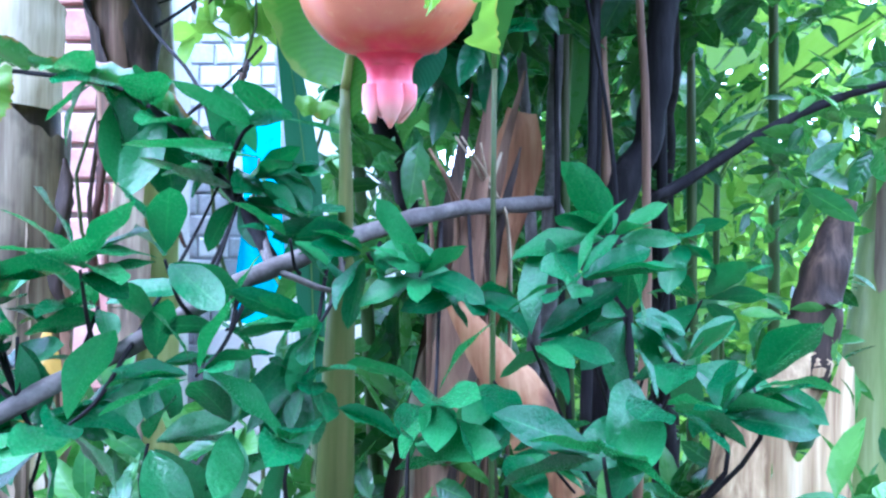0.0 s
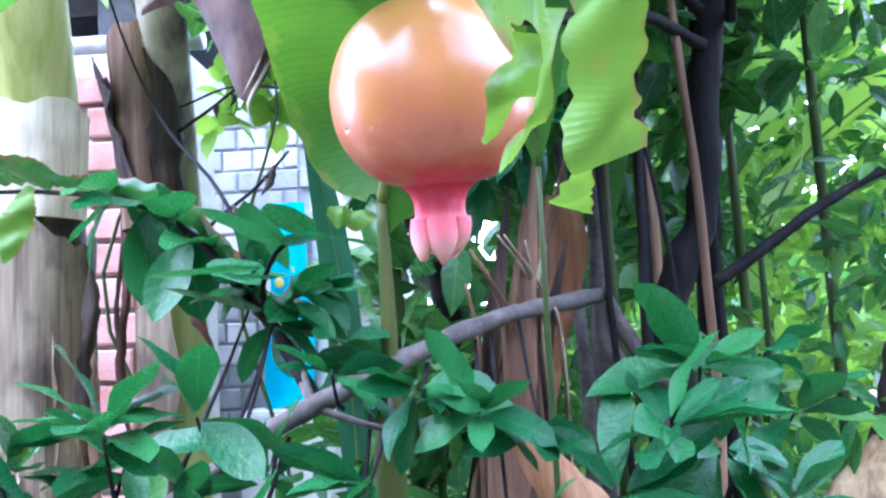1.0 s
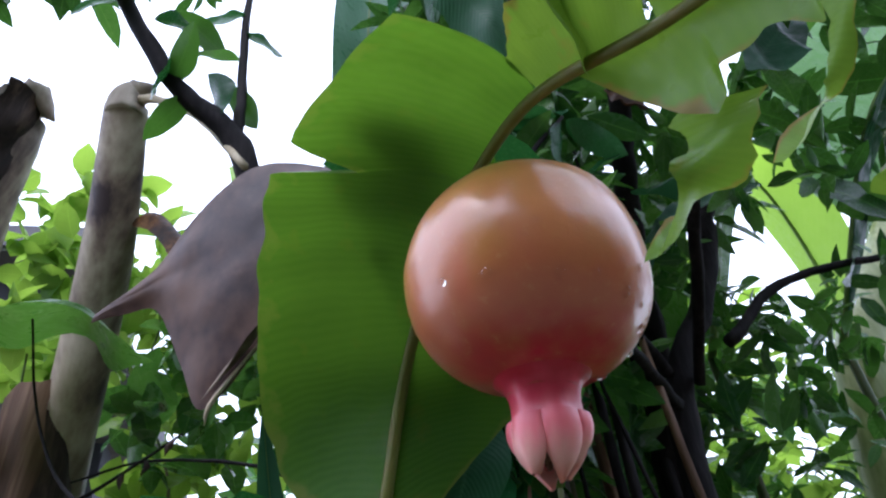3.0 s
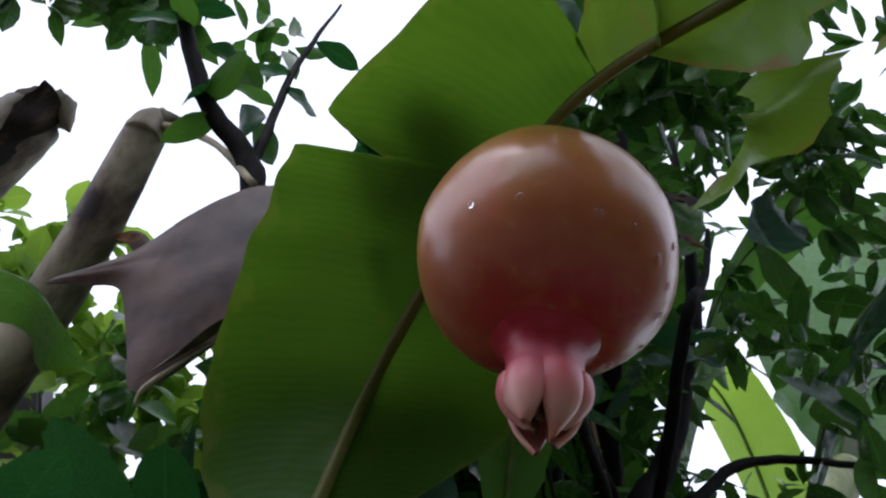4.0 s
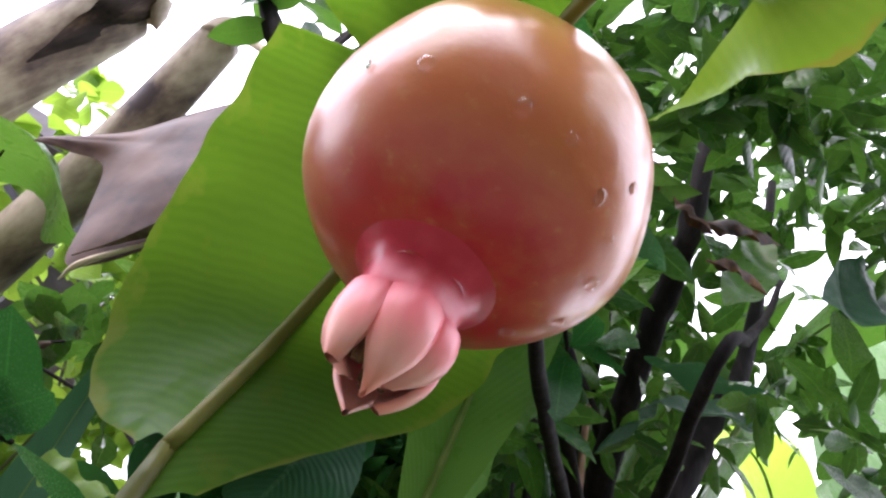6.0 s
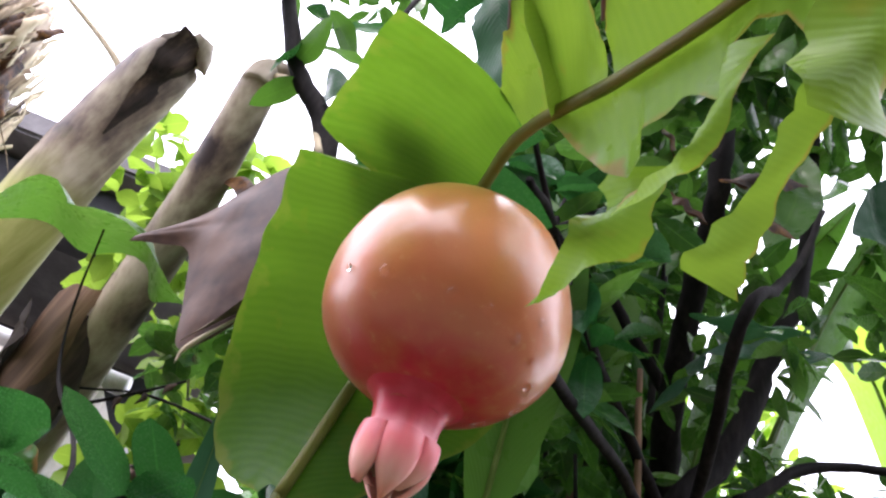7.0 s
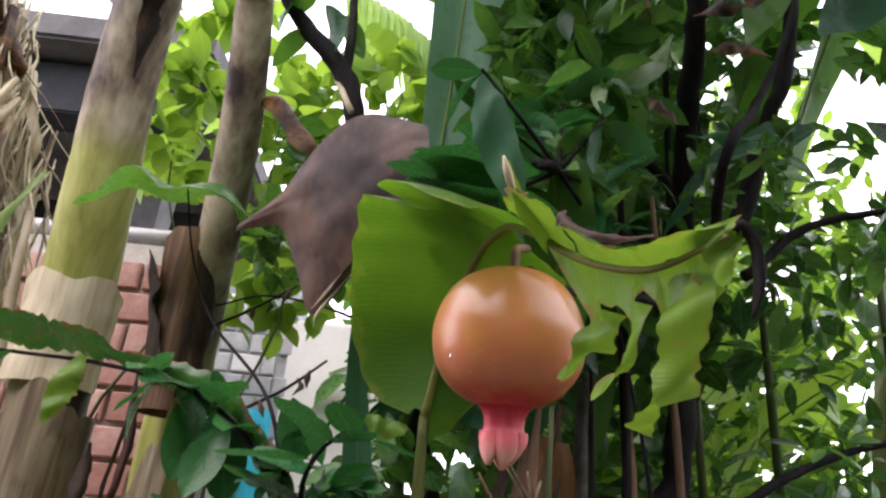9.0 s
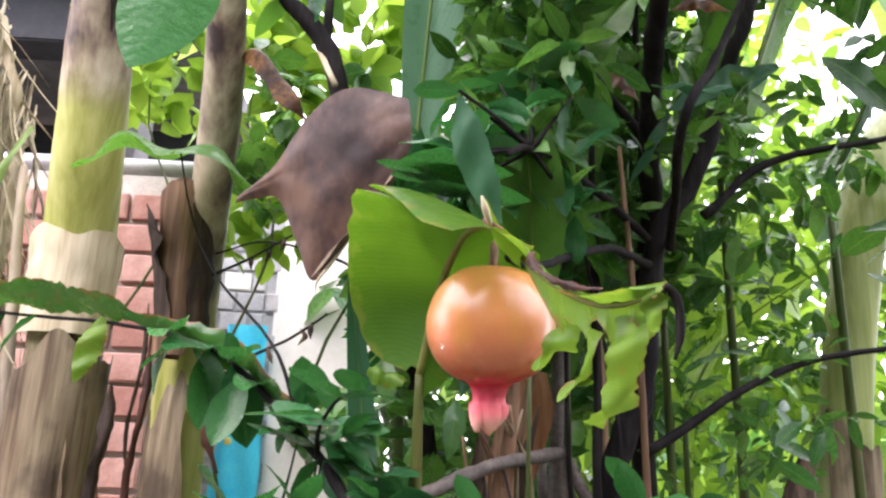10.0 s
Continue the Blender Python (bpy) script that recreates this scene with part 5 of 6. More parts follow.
# tufts along the grey branch and the low twigs in front
def front_tufts(rows):
    """Leaf tufts on short twigs off the grey branch and the trunk."""
    for at_, n, size, out in rows:
        tuft(at_, max(3, int(n * 1.45)), size * 0.74, out)
        base = Vector((max(-0.2, min(0.09, at_[0])), 0.0, 0.0))
        k = (0.096 - base.x) / 0.3
        root = Vector((0.096 - 0.3 * k, 0.61 - 0.29 * k ** 0.8, 1.339 - 0.12 * k ** 1.4)) if at_[0] < 0.03 else Vector((0.15, 0.61, rnd(1.0, 1.15)))
        limb([root, root.lerp(Vector(at_), 0.55) + Vector((0, 0, -0.006)), at_], [0.0014, 0.0011, 0.0008], BARK_DARK, 10, 0.1, "", "twig")


front_tufts((
    ((-0.172, 0.325, 1.283), 7, 0.062, (0, -0.3, 0.1)),
    ((-0.135, 0.335, 1.288), 6, 0.058, (0.2, -0.3, 0.1)),
    ((-0.205, 0.33, 1.25), 6, 0.06, (-0.4, -0.2, 0)),
    ((-0.160, 0.52, 1.362), 3, 0.068, (0.5, -0.3, -0.2)),
    ((-0.140, 0.50, 1.348), 4, 0.066, (0.4, -0.3, -0.2)),
    ((-0.135, 0.46, 1.330), 4, 0.06, (0.5, -0.2, -0.4)),
    ((-0.085, 0.39, 1.300), 5, 0.055, (0.3, -0.4, 0.3)),
    ((-0.04, 0.38, 1.292), 6, 0.055, (0.2, -0.5, -0.1)),
    ((-0.01, 0.37, 1.280), 7, 0.055, (0.2, -0.5, 0.1)),
    ((0.02, 0.38, 1.27), 6, 0.052, (0.3, -0.4, -0.2)),
))
front_tufts((
    ((-0.06, 0.34, 1.255), 6, 0.055, (0, -0.4, -0.1)),
    ((-0.11, 0.31, 1.235), 6, 0.058, (-0.1, -0.3, -0.1)),
    ((0.062, 0.300, 1.280), 7, 0.058, (0.2, -0.3, 0.1)),
    ((0.085, 0.33, 1.300), 7, 0.056, (0.2, -0.4, 0.2)),
    ((0.045, 0.32, 1.25), 6, 0.058, (0.2, -0.3, -0.2)),
    ((0.10, 0.36, 1.26), 7, 0.055, (0.2, -0.3, 0)),
    ((0.14, 0.40, 1.30), 6, 0.05, (0.2, -0.3, 0.2)),
    ((0.0, 0.31, 1.225), 6, 0.056, (0, -0.3, -0.1)),
    ((-0.16, 0.29, 1.215), 6, 0.056, (-0.2, -0.2, 0)),
    ((0.10, 0.30, 1.225), 6, 0.055, (0.2, -0.2, 0)),
    ((-0.24, 0.35, 1.28), 5, 0.06, (-0.4, -0.2, 0)),
))

# the long arching leaf across the stems: two ragged blades on one twig, smaller leaves hanging under them
def ragged_leaf(pts, widths, side, seed, label, cup=0.18, ragged=0.35, end=None, material=LONG_LEAF):
    part("long_leaf", ribbon([Vector(p) - O for p in pts], widths, side, cup, 60, ragged, seed, end), material, bush, label)


ragged_leaf([(-0.560, 0.640, 1.470), (-0.500, 0.632, 1.480), (-0.440, 0.622, 1.477), (-0.385, 0.612, 1.466), (-0.350, 0.603, 1.460)], [0.014, 0.036, 0.040, 0.034, 0.006], (0.05, -0.75, 0.65), 41, "long green leaf with browned ragged edges", 0.12)
ragged_leaf([(-0.365, 0.606, 1.461), (-0.318, 0.593, 1.448), (-0.262, 0.575, 1.428), (-0.215, 0.555, 1.396), (-0.172, 0.528, 1.350), (-0.146, 0.510, 1.318)], [0.006, 0.022, 0.032, 0.034, 0.028, 0.004], (0.35, -0.55, 0.75), 43, "dark glossy arching leaf with browned edges")
ragged_leaf([(-0.385, 0.610, 1.458), (-0.388, 0.600, 1.435), (-0.393, 0.596, 1.408), (-0.398, 0.595, 1.390)], [0.006, 0.022, 0.026, 0.016, 0.003], (1, 0.3, 0), 49, "yellow-green leaf hanging from the twig", 0.15, 0.2, None, TORN_LEAF)
for x, y, z, way, size in ((-0.285, 0.580, 1.436, (0.45, -0.3, -0.85), 0.100), (-0.262, 0.572, 1.428, (0.05, -0.3, -0.9), 0.085), (-0.236, 0.560, 1.412, (0.35, -0.3, -0.8), 0.085), (-0.222, 0.550, 1.400, (-0.2, -0.4, -0.8), 0.075), (-0.30, 0.588, 1.442, (-0.3, -0.4, -0.8), 0.070), (-0.175, 0.53, 1.365, (0.35, -0.2, 0.75), 0.052), (-0.16, 0.515, 1.345, (0.9, -0.2, -0.25), 0.072), (-0.19, 0.54, 1.385, (0.5, -0.5, -0.6), 0.058), (-0.46, 0.63, 1.462, (-0.6, -0.3, -0.6), 0.055), (-0.30, 0.59, 1.436, (-0.5, -0.4, -0.6), 0.05), (-0.24, 0.555, 1.41, (0.2, -0.5, 0.6), 0.045), (-0.50, 0.64, 1.464, (-0.7, 0.1, -0.5), 0.06)):
    put_leaf(random.choice(VARIANTS), bush, (x, y, z), way, rnd(-0.5, 0.5), size)
# bare side twigs with a few withered leaves
for pts in (((-0.300, 0.70, 1.395), (-0.243, 0.673, 1.431), (-0.195, 0.625, 1.446), (-0.152, 0.578, 1.466)), ((-0.345, 0.80, 1.545), (-0.285, 0.76, 1.560), (-0.219, 0.727, 1.590))):
    limb(pts, [0.0022, 0.0018, 0.0012], BARK_DARK, 14, 0.2, "", "twig")
    for k in range(3):
        q = Vector(pts[1]).lerp(Vector(pts[-1]), rnd(0.2, 1.0))
        part("withered_leaf", ribbon([q - O, q - O + Vector((rnd(-0.006, 0.006), -0.004, -0.008)), q - O + Vector((rnd(-0.008, 0.008), -0.004, -0.018))], [0.002, 0.007, 0.001], (1, 0.4, 0.2), 0.3, 8, 0.3, k), DARK_SHEATH, bush)
for x, y, z in ((-0.040, 0.325, 1.540), (-0.03, 0.35, 1.555), (0.052, 0.40, 1.57), (-0.035, 0.38, 1.535), (0.055, 0.38, 1.62), (0.0, 0.42, 1.65), (0.065, 0.42, 1.535), (-0.028, 0.40, 1.58), (0.06, 0.44, 1.56), (-0.025, 0.37, 1.60), (0.03, 0.42, 1.66)):
    tuft((x, y, z), 6, 0.045, (0, -0.1, -0.1))
    limb([(0.02, 0.375, 1.569), ((x + 0.02) / 2, (y + 0.375) / 2, z / 2 + 0.785), (x, y, z)], [0.002, 0.0015, 0.001], BARK_DARK, 8, 0.1, "", "twig")

for at_, n, size, out in (((-0.130, 0.49, 1.360), 5, 0.046, (0.0, -0.1, 0.1)), ((-0.128, 0.47, 1.340), 5, 0.046, (0.0, -0.2, 0)), ((-0.090, 0.44, 1.315), 5, 0.046, (0.2, -0.3, -0.2)), ((-0.060, 0.41, 1.30), 5, 0.046, (0.2, -0.3, -0.3))):
    tuft(at_, n, size, out)
    limb([(-0.098, 0.40, 1.283), (at_[0], at_[1], at_[2] - 0.03), at_], [0.0022, 0.0017, 0.001], BARK_GREY, 8, 0.1, "", "twig")
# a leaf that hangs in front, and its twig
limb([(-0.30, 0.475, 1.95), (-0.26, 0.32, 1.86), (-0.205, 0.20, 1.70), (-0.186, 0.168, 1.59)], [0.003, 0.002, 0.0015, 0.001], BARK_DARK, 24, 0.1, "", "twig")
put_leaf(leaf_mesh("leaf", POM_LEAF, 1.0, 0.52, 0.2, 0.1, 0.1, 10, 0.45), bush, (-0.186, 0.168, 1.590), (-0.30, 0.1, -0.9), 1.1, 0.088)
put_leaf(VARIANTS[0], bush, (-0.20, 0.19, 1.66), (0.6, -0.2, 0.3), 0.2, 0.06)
# sparse narrow leaves beside the forked limb
for x, y, z, way in [(-0.195, 0.488, 1.80, (0.5, 0, -0.8)), (-0.215, 0.488, 1.815, (-0.4, -0.2, -0.8)), (-0.25, 0.482, 1.87, (0.8, -0.2, -0.4)), (-0.27, 0.478, 1.90, (-0.8, -0.2, -0.5)), (-0.176, 0.512, 1.90, (0.7, -0.1, -0.6)), (-0.177, 0.515, 1.94, (-0.6, -0.2, -0.6)), (-0.174, 0.518, 2.05, (0.6, 0.2, 0.3)), (-0.285, 0.476, 1.93, (0.5, 0.1, 0.7))]:
    put_leaf(random.choice(VARIANTS), bush, (x, y, z), way, rnd(-0.6, 0.6), rnd(0.05, 0.075))
FRESH = [leaf_mesh("leaf", BANANA_BLADE, 1.0, w, 0.3, 0.15, 0.2, 9, 0.45, 0.08) for w in (0.42, 0.5)]
for at_, way, size in (((-0.236, 0.492, 1.900), (0.7, 0.3, -0.4), 0.07), ((-0.175, 0.508, 1.850), (-0.5, -0.3, -0.2), 0.055), ((-0.222, 0.488, 1.785), (0.4, -0.7, 0.3), 0.060), ((-0.180, 0.500, 1.800), (0.6, 0.3, -0.7), 0.055), ((-0.27, 0.48, 1.89), (-0.3, -0.8, -0.2), 0.06), ((-0.205, 0.49, 1.77), (-0.6, 0.3, -0.5), 0.055)):
    put_leaf(random.choice(FRESH), bush, at_, way, rnd(-0.5, 0.5), size)
front_tufts((
    ((-0.235, 0.36, 1.262), 6, 0.062, (-0.1, -0.3, 0.2)),
    ((-0.185, 0.37, 1.262), 6, 0.062, (0.1, -0.4, 0.1)),
    ((-0.230, 0.35, 1.232), 6, 0.060, (-0.2, -0.3, -0.1)),
    ((-0.150, 0.36, 1.232), 6, 0.060, (0.1, -0.4, -0.1)),
    ((-0.115, 0.37, 1.250), 5, 0.055, (0.1, -0.4, 0.0)),
    ((-0.200, 0.34, 1.205), 6, 0.058, (0.0, -0.3, 0.0)),
    ((-0.070, 0.36, 1.225), 6, 0.056, (0.0, -0.4, 0.0)),
    ((0.030, 0.36, 1.225), 6, 0.056, (0.1, -0.4, 0.0)),
    ((0.130, 0.36, 1.235), 6, 0.056, (0.1, -0.4, 0.1)),
    ((0.160, 0.42, 1.265), 6, 0.052, (0.2, -0.3, 0.1)),
))
# leaves that lie over the arching blade; most are added to shade it
random.seed(13)
FLAT = [leaf_mesh("leaf", POM_LEAF, 1.0, w, 0.0, 0.08, 0.1, 9, 0.52, 0.05, 0.6) for w in (0.42, 0.48, 0.54)]
part("yellow_leaf", ribbon([Vector(p) - O for p in ((-0.286, 0.500, 1.236), (-0.282, 0.490, 1.214), (-0.284, 0.480, 1.193), (-0.292, 0.480, 1.173))], [0.004, 0.022, 0.024, 0.005], (1, 0.2, 0), 0.2, 18, 0.15, 31), OCHRE_LEAF, bush, "yellow ochre dying leaf")
for at_, way in (((-0.090, 0.345, 1.530), (0.9, -0.2, -0.14)), ((-0.015, 0.345, 1.514), (-0.8, -0.4, 0.16)), ((-0.080, 0.285, 1.516), (0.85, 0.25, -0.10)), ((-0.045, 0.365, 1.522), (0.15, -0.95, -0.02))):
    put_leaf(random.choice(FLAT), bush, at_, way, rnd(-0.1, 0.1), 0.06)
# three larger leaves added to widen the shade on the blade
for at_, way in (((-0.100, 0.325, 1.532), (0.95, 0.05, -0.20)), ((-0.085, 0.300, 1.522), (0.95, -0.25, -0.16)), ((0.010, 0.320, 1.506), (-0.95, 0.1, 0.12))):
    put_leaf(random.choice(FLAT), bush, at_, way, rnd(-0.08, 0.08), 0.08)
limb([(0.02, 0.375, 1.569), (-0.02, 0.30, 1.56), (-0.048, 0.240, 1.545)], [0.002, 0.0015, 0.001], BARK_DARK, 10, 0.1, "", "twig")
part("hanging_leaf", ribbon([Vector(p) - O for p in ((-0.048, 0.238, 1.540), (-0.044, 0.236, 1.515), (-0.034, 0.238, 1.488), (-0.023, 0.241, 1.462))], [0.003, 0.020, 0.022, 0.018, 0.002], (0.85, -0.4, 0.3), 0.2, 24, 0.12, 51), DARK_BLADE, bush, "dark leaf hanging into the notch of the torn blade")
for way, size in (((-0.6, 0.5, -0.5), 0.034), ((-0.8, 0.2, 0.2), 0.030), ((0.2, 0.8, -0.4), 0.032)):
    put_leaf(random.choice(VARIANTS), bush, (-0.047, 0.242, 1.545), way, rnd(-0.8, 0.8), size)
# dark leaves that reach forward from the arching leaf
for at_, way, roll, size in (((-0.30, 0.59, 1.445), (0.10, -1.0, -0.02), 0.3, 0.095), ((-0.262, 0.575, 1.428), (-0.12, -1.0, 0.02), -0.4, 0.090), ((-0.235, 0.562, 1.412), (0.28, -1.0, 0.10), 0.2, 0.092), ((-0.205, 0.548, 1.390), (0.05, -1.0, 0.05), -0.2, 0.085), ((-0.178, 0.532, 1.362), (0.25, -0.9, 0.12), 0.3, 0.08), ((-0.165, 0.520, 1.345), (-0.15, -1.0, 0.10), 0.1, 0.08)):
    put_leaf(random.choice(VARIANTS), bush, at_, way, roll, size)
# dark leaves spread out under the broad half of the blade
limb([(-0.140, 0.470, 1.330), (-0.138, 0.450, 1.350), (-0.125, 0.440, 1.372), (-0.105, 0.452, 1.382)], [0.0022, 0.0018, 0.0014, 0.001], BARK_DARK, 12, 0.1, "", "twig")
for at_, way, size in (((-0.135, 0.445, 1.362), (-0.85, -0.35, -0.05), 0.066), ((-0.137, 0.445, 1.358), (0.10, -0.95, -0.10), 0.060), ((-0.120, 0.443, 1.374), (0.55, -0.80, 0.05), 0.052), ((-0.122, 0.443, 1.374), (-0.55, -0.60, 0.30), 0.058), ((-0.105, 0.452, 1.382), (0.80, 0.10, -0.20), 0.050), ((-0.108, 0.452, 1.380), (-0.2, -0.9, 0.25), 0.054), ((-0.138, 0.452, 1.352), (-0.6, 0.5, 0.3), 0.060), ((-0.138, 0.450, 1.350), (0.7, 0.1, -0.5), 0.055), ((-0.140, 0.470, 1.335), (-0.75, -0.5, 0.25), 0.066)):
    put_leaf(random.choice(FLAT), bush, at_, way, rnd(-0.25, 0.25), size)
# low tufts placed to fill the bottom of the camera's view
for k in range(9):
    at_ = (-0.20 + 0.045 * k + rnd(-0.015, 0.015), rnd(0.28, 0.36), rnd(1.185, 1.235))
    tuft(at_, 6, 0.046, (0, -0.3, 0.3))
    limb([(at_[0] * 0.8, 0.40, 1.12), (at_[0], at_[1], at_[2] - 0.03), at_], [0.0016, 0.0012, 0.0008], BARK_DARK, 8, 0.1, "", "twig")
# broad dark leaves high in the thicket
random.seed(14)
BROAD = [leaf_mesh("broad_leaf", POM_LEAF_SHADE, 1.0, rnd(0.36, 0.5), rnd(0.1, 0.5), rnd(0.1, 0.35), rnd(-0.3, 0.3), 9, rnd(0.4, 0.55), 0.1) for _ in range(8)]
# unseen boughs added to carry the overhead leaves that block skylight
limb([(0.17, 0.43, 2.2), (0.2, 0.3, 2.48), (0.1, -0.1, 2.55), (-0.05, -0.5, 2.5)], [0.008, 0.007, 0.005, 0.003])
limb([(0.2, 0.3, 2.48), (0.4, 0.0, 2.55), (0.55, -0.4, 2.5)], [0.006, 0.005, 0.003])
limb([(0.12, 0.0, 2.54), (-0.15, -0.1, 2.5), (-0.35, -0.3, 2.45)], [0.005, 0.004, 0.003])
for k in range(70):
    x = rnd(0.10, 0.85)
    at_ = (x, rnd(0.55, 1.0) if x > 0.32 else rnd(0.75, 1.0), rnd(1.62, 2.5))
    put_leaf(random.choice(BROAD), bush, at_, (rnd(-1, 1), rnd(-1, 0.4), rnd(-1, 0.3)), rnd(-1, 1), rnd(0.065, 0.115), "broad_leaf")
for k in range(70):
    x = rnd(-0.01, 0.30)
    at_ = (x, rnd(0.44, 0.72) if x < 0.075 else rnd(0.74, 0.86), rnd(1.52, 2.05))
    put_leaf(random.choice(BROAD), bush, at_, (rnd(-1, 1), rnd(-1, 0.2), rnd(-1, 0.6)), rnd(-1, 1), rnd(0.045, 0.09), "broad_leaf")

for pts, w, mat in ((((0.349, 0.580, 1.783), (0.284, 0.570, 1.747), (0.205, 0.560, 1.705)), 0.050, DARK_BLADE), (((0.155, 0.550, 1.612), (0.181, 0.550, 1.662), (0.207, 0.560, 1.710)), 0.022, DARK_BLADE), (((0.089, 0.500, 1.723), (0.113, 0.500, 1.750), (0.165, 0.520, 1.837)), 0.045, BANANA_BLADE)):
    part("broad_leaf", ribbon([Vector(p) - O for p in pts], [0.004, w * 0.8, w, w * 0.7, 0.003], (0.2, 0.5, 0.85), 0.15, 24, 0.1, 5), mat, bush)

# ---- the leafy mass of the bush ----
GAPS = ((Vector((0.26, 0.50, 1.62)), Vector((1.10, 1.40, 2.53)), 0.055, 0.25),)


def in_gap(p):
    """True near a line set along the camera's view, where leaves are left out to show sky."""
    for a, b, r0, r1 in GAPS:
        d = b - a
        u = (Vector(p) - a).dot(d) / d.dot(d)
        if -0.1 < u < 1.6 and (Vector(p) - a - d * u).length < (r0 + (r1 - r0) * max(0.0, u)) * (1 + 0.7 * noise.noise(Vector(p) * 14)):
            return True
    return False


def mass(parent, material, n, per, x, y, z, spread, size, shape=(1.0, 0.38), label="", name="crown"):
    """A loose mass of leaf tufts that fills a box."""
    where = lambda: (rnd(*x), rnd(*y), rnd(*z))
    P, S, Wy, R = clumps(n, per, where, spread, size)
    keep = [k for k, p in enumerate(P) if not in_gap(p)]
    P, S, Wy, R = [P[k] for k in keep], [S[k] for k in keep], [Wy[k] for k in keep], [R[k] for k in keep]
    return leaf_cloud(name, material, parent, [p - parent.location for p in P], S, Wy, R, shape, 0.25, label)


random.seed(15)
mass(bush, POM_LEAF_SHADE, 110, 9, (0.0, 0.12), (0.55, 0.95), (1.50, 2.4), 0.035, (0.035, 0.07), label="dense dark leaves")
mass(bush, POM_LEAF_SHADE, 120, 9, (0.13, 0.30), (0.68, 0.95), (1.50, 2.4), 0.035, (0.035, 0.07), label="dense dark leaves")
mass(bush, POM_LEAF_SHADE, 220, 8, (-0.02, 0.40), (0.95, 1.5), (1.35, 2.9), 0.08, (0.07, 0.13), label="dense dark leaves")
mass(bush, POM_LEAF_SHADE, 16, 9, (0.5, 0.8), (0.46, 0.95), (0.85, 1.72), 0.035, (0.022, 0.045), label="light airy leaves")
mass(bush, POM_LEAF_SHADE, 108, 9, (0.17, 0.48), (0.46, 1.05), (0.85, 1.72), 0.035, (0.022, 0.045), label="light airy leaves")
mass(bush, BRIGHT_LEAF, 190, 8, (0.22, 0.95), (1.3, 1.75), (0.8, 1.9), 0.05, (0.035, 0.065), label="bright yellow-green leaves")
mass(bush, POM_LEAF_SHADE, 105, 9, (0.15, 0.65), (0.2, 0.75), (2.15, 2.9), 0.05, (0.04, 0.08), label="leaves against the sky")
mass(bush, POM_LEAF_SHADE, 80, 8, (0.5, 1.3), (1.1, 1.7), (1.4, 2.2), 0.06, (0.04, 0.08), label="leaves behind")
mass(bush, POM_LEAF_SHADE, 96, 9, (0.24, 0.95), (0.5, 1.0), (1.75, 2.3), 0.05, (0.03, 0.07), label="leaves against the sky")
mass(bush, BRIGHT_LEAF, 90, 9, (0.40, 1.2), (1.1, 1.7), (1.55, 2.4), 0.045, (0.03, 0.06), label="fine bright leaves")
mass(bush, POM_LEAF_SHADE, 150, 8, (-0.3, 0.4), (0.40, 0.62), (0.8, 1.18), 0.035, (0.04, 0.06), label="low leaves")
mass(bush, POM_LEAF_SHADE, 40, 8, (-0.65, -0.38), (0.40, 0.75), (2.25, 2.65), 0.05, (0.07, 0.12), label="sparse leaves against the sky")
mass(bush, POM_LEAF_SHADE, 30, 8, (-0.60, -0.24), (0.45, 0.75), (2.05, 2.5), 0.04, (0.05, 0.085), label="sparse leaves against the sky")
# two masses out of view, added to block skylight from above
mass(bush, POM_LEAF_SHADE, 90, 9, (-0.45, 0.75), (-0.75, 0.22), (2.25, 2.75), 0.06, (0.06, 0.10), label="unseen leaves overhead, added to block skylight")
mass(bush, POM_LEAF_SHADE, 80, 9, (-0.20, 0.35), (-0.85, 0.05), (2.0, 2.5), 0.05, (0.05, 0.09), label="unseen leaves overhead, added to block skylight")
mass(bush, POM_LEAF_SHADE, 75, 9, (-0.01, 0.085), (0.40, 0.62), (1.50, 2.0), 0.03, (0.035, 0.06), label="dense dark leaves")


mass(bush, POM_LEAF_SHADE, 45, 8, (-0.14, 0.10), (0.70, 0.95), (1.0, 1.52), 0.04, (0.05, 0.085), label="dense dark leaves")
mass(bush, POM_LEAF_SHADE, 14, 7, (-0.13, 0.0), (0.56, 0.64), (1.18, 1.40), 0.03, (0.04, 0.065), label="dense dark leaves")
mass(bush, POM_LEAF, 34, 8, (-0.105, 0.05), (0.56, 0.66), (1.46, 1.64), 0.03, (0.045, 0.07), label="dense dark leaves")

mass(bush, POM_LEAF_SHADE, 26, 8, (0.34, 0.52), (0.62, 0.80), (1.60, 1.84), 0.03, (0.025, 0.05), label="light airy leaves")
mass(bush, POM_LEAF_SHADE, 24, 9, (0.30, 0.47), (0.38, 0.48), (1.90, 2.22), 0.035, (0.035, 0.065), label="dense dark leaves")
mass(bush, POM_LEAF_SHADE, 24, 9, (0.055, 0.20), (0.29, 0.38), (1.72, 1.95), 0.03, (0.03, 0.055), label="dense dark leaves")
mass(bush, POM_LEAF_SHADE, 15, 9, (0.18, 0.31), (0.50, 0.66), (1.86, 2.22), 0.035, (0.04, 0.075), label="dense dark leaves")
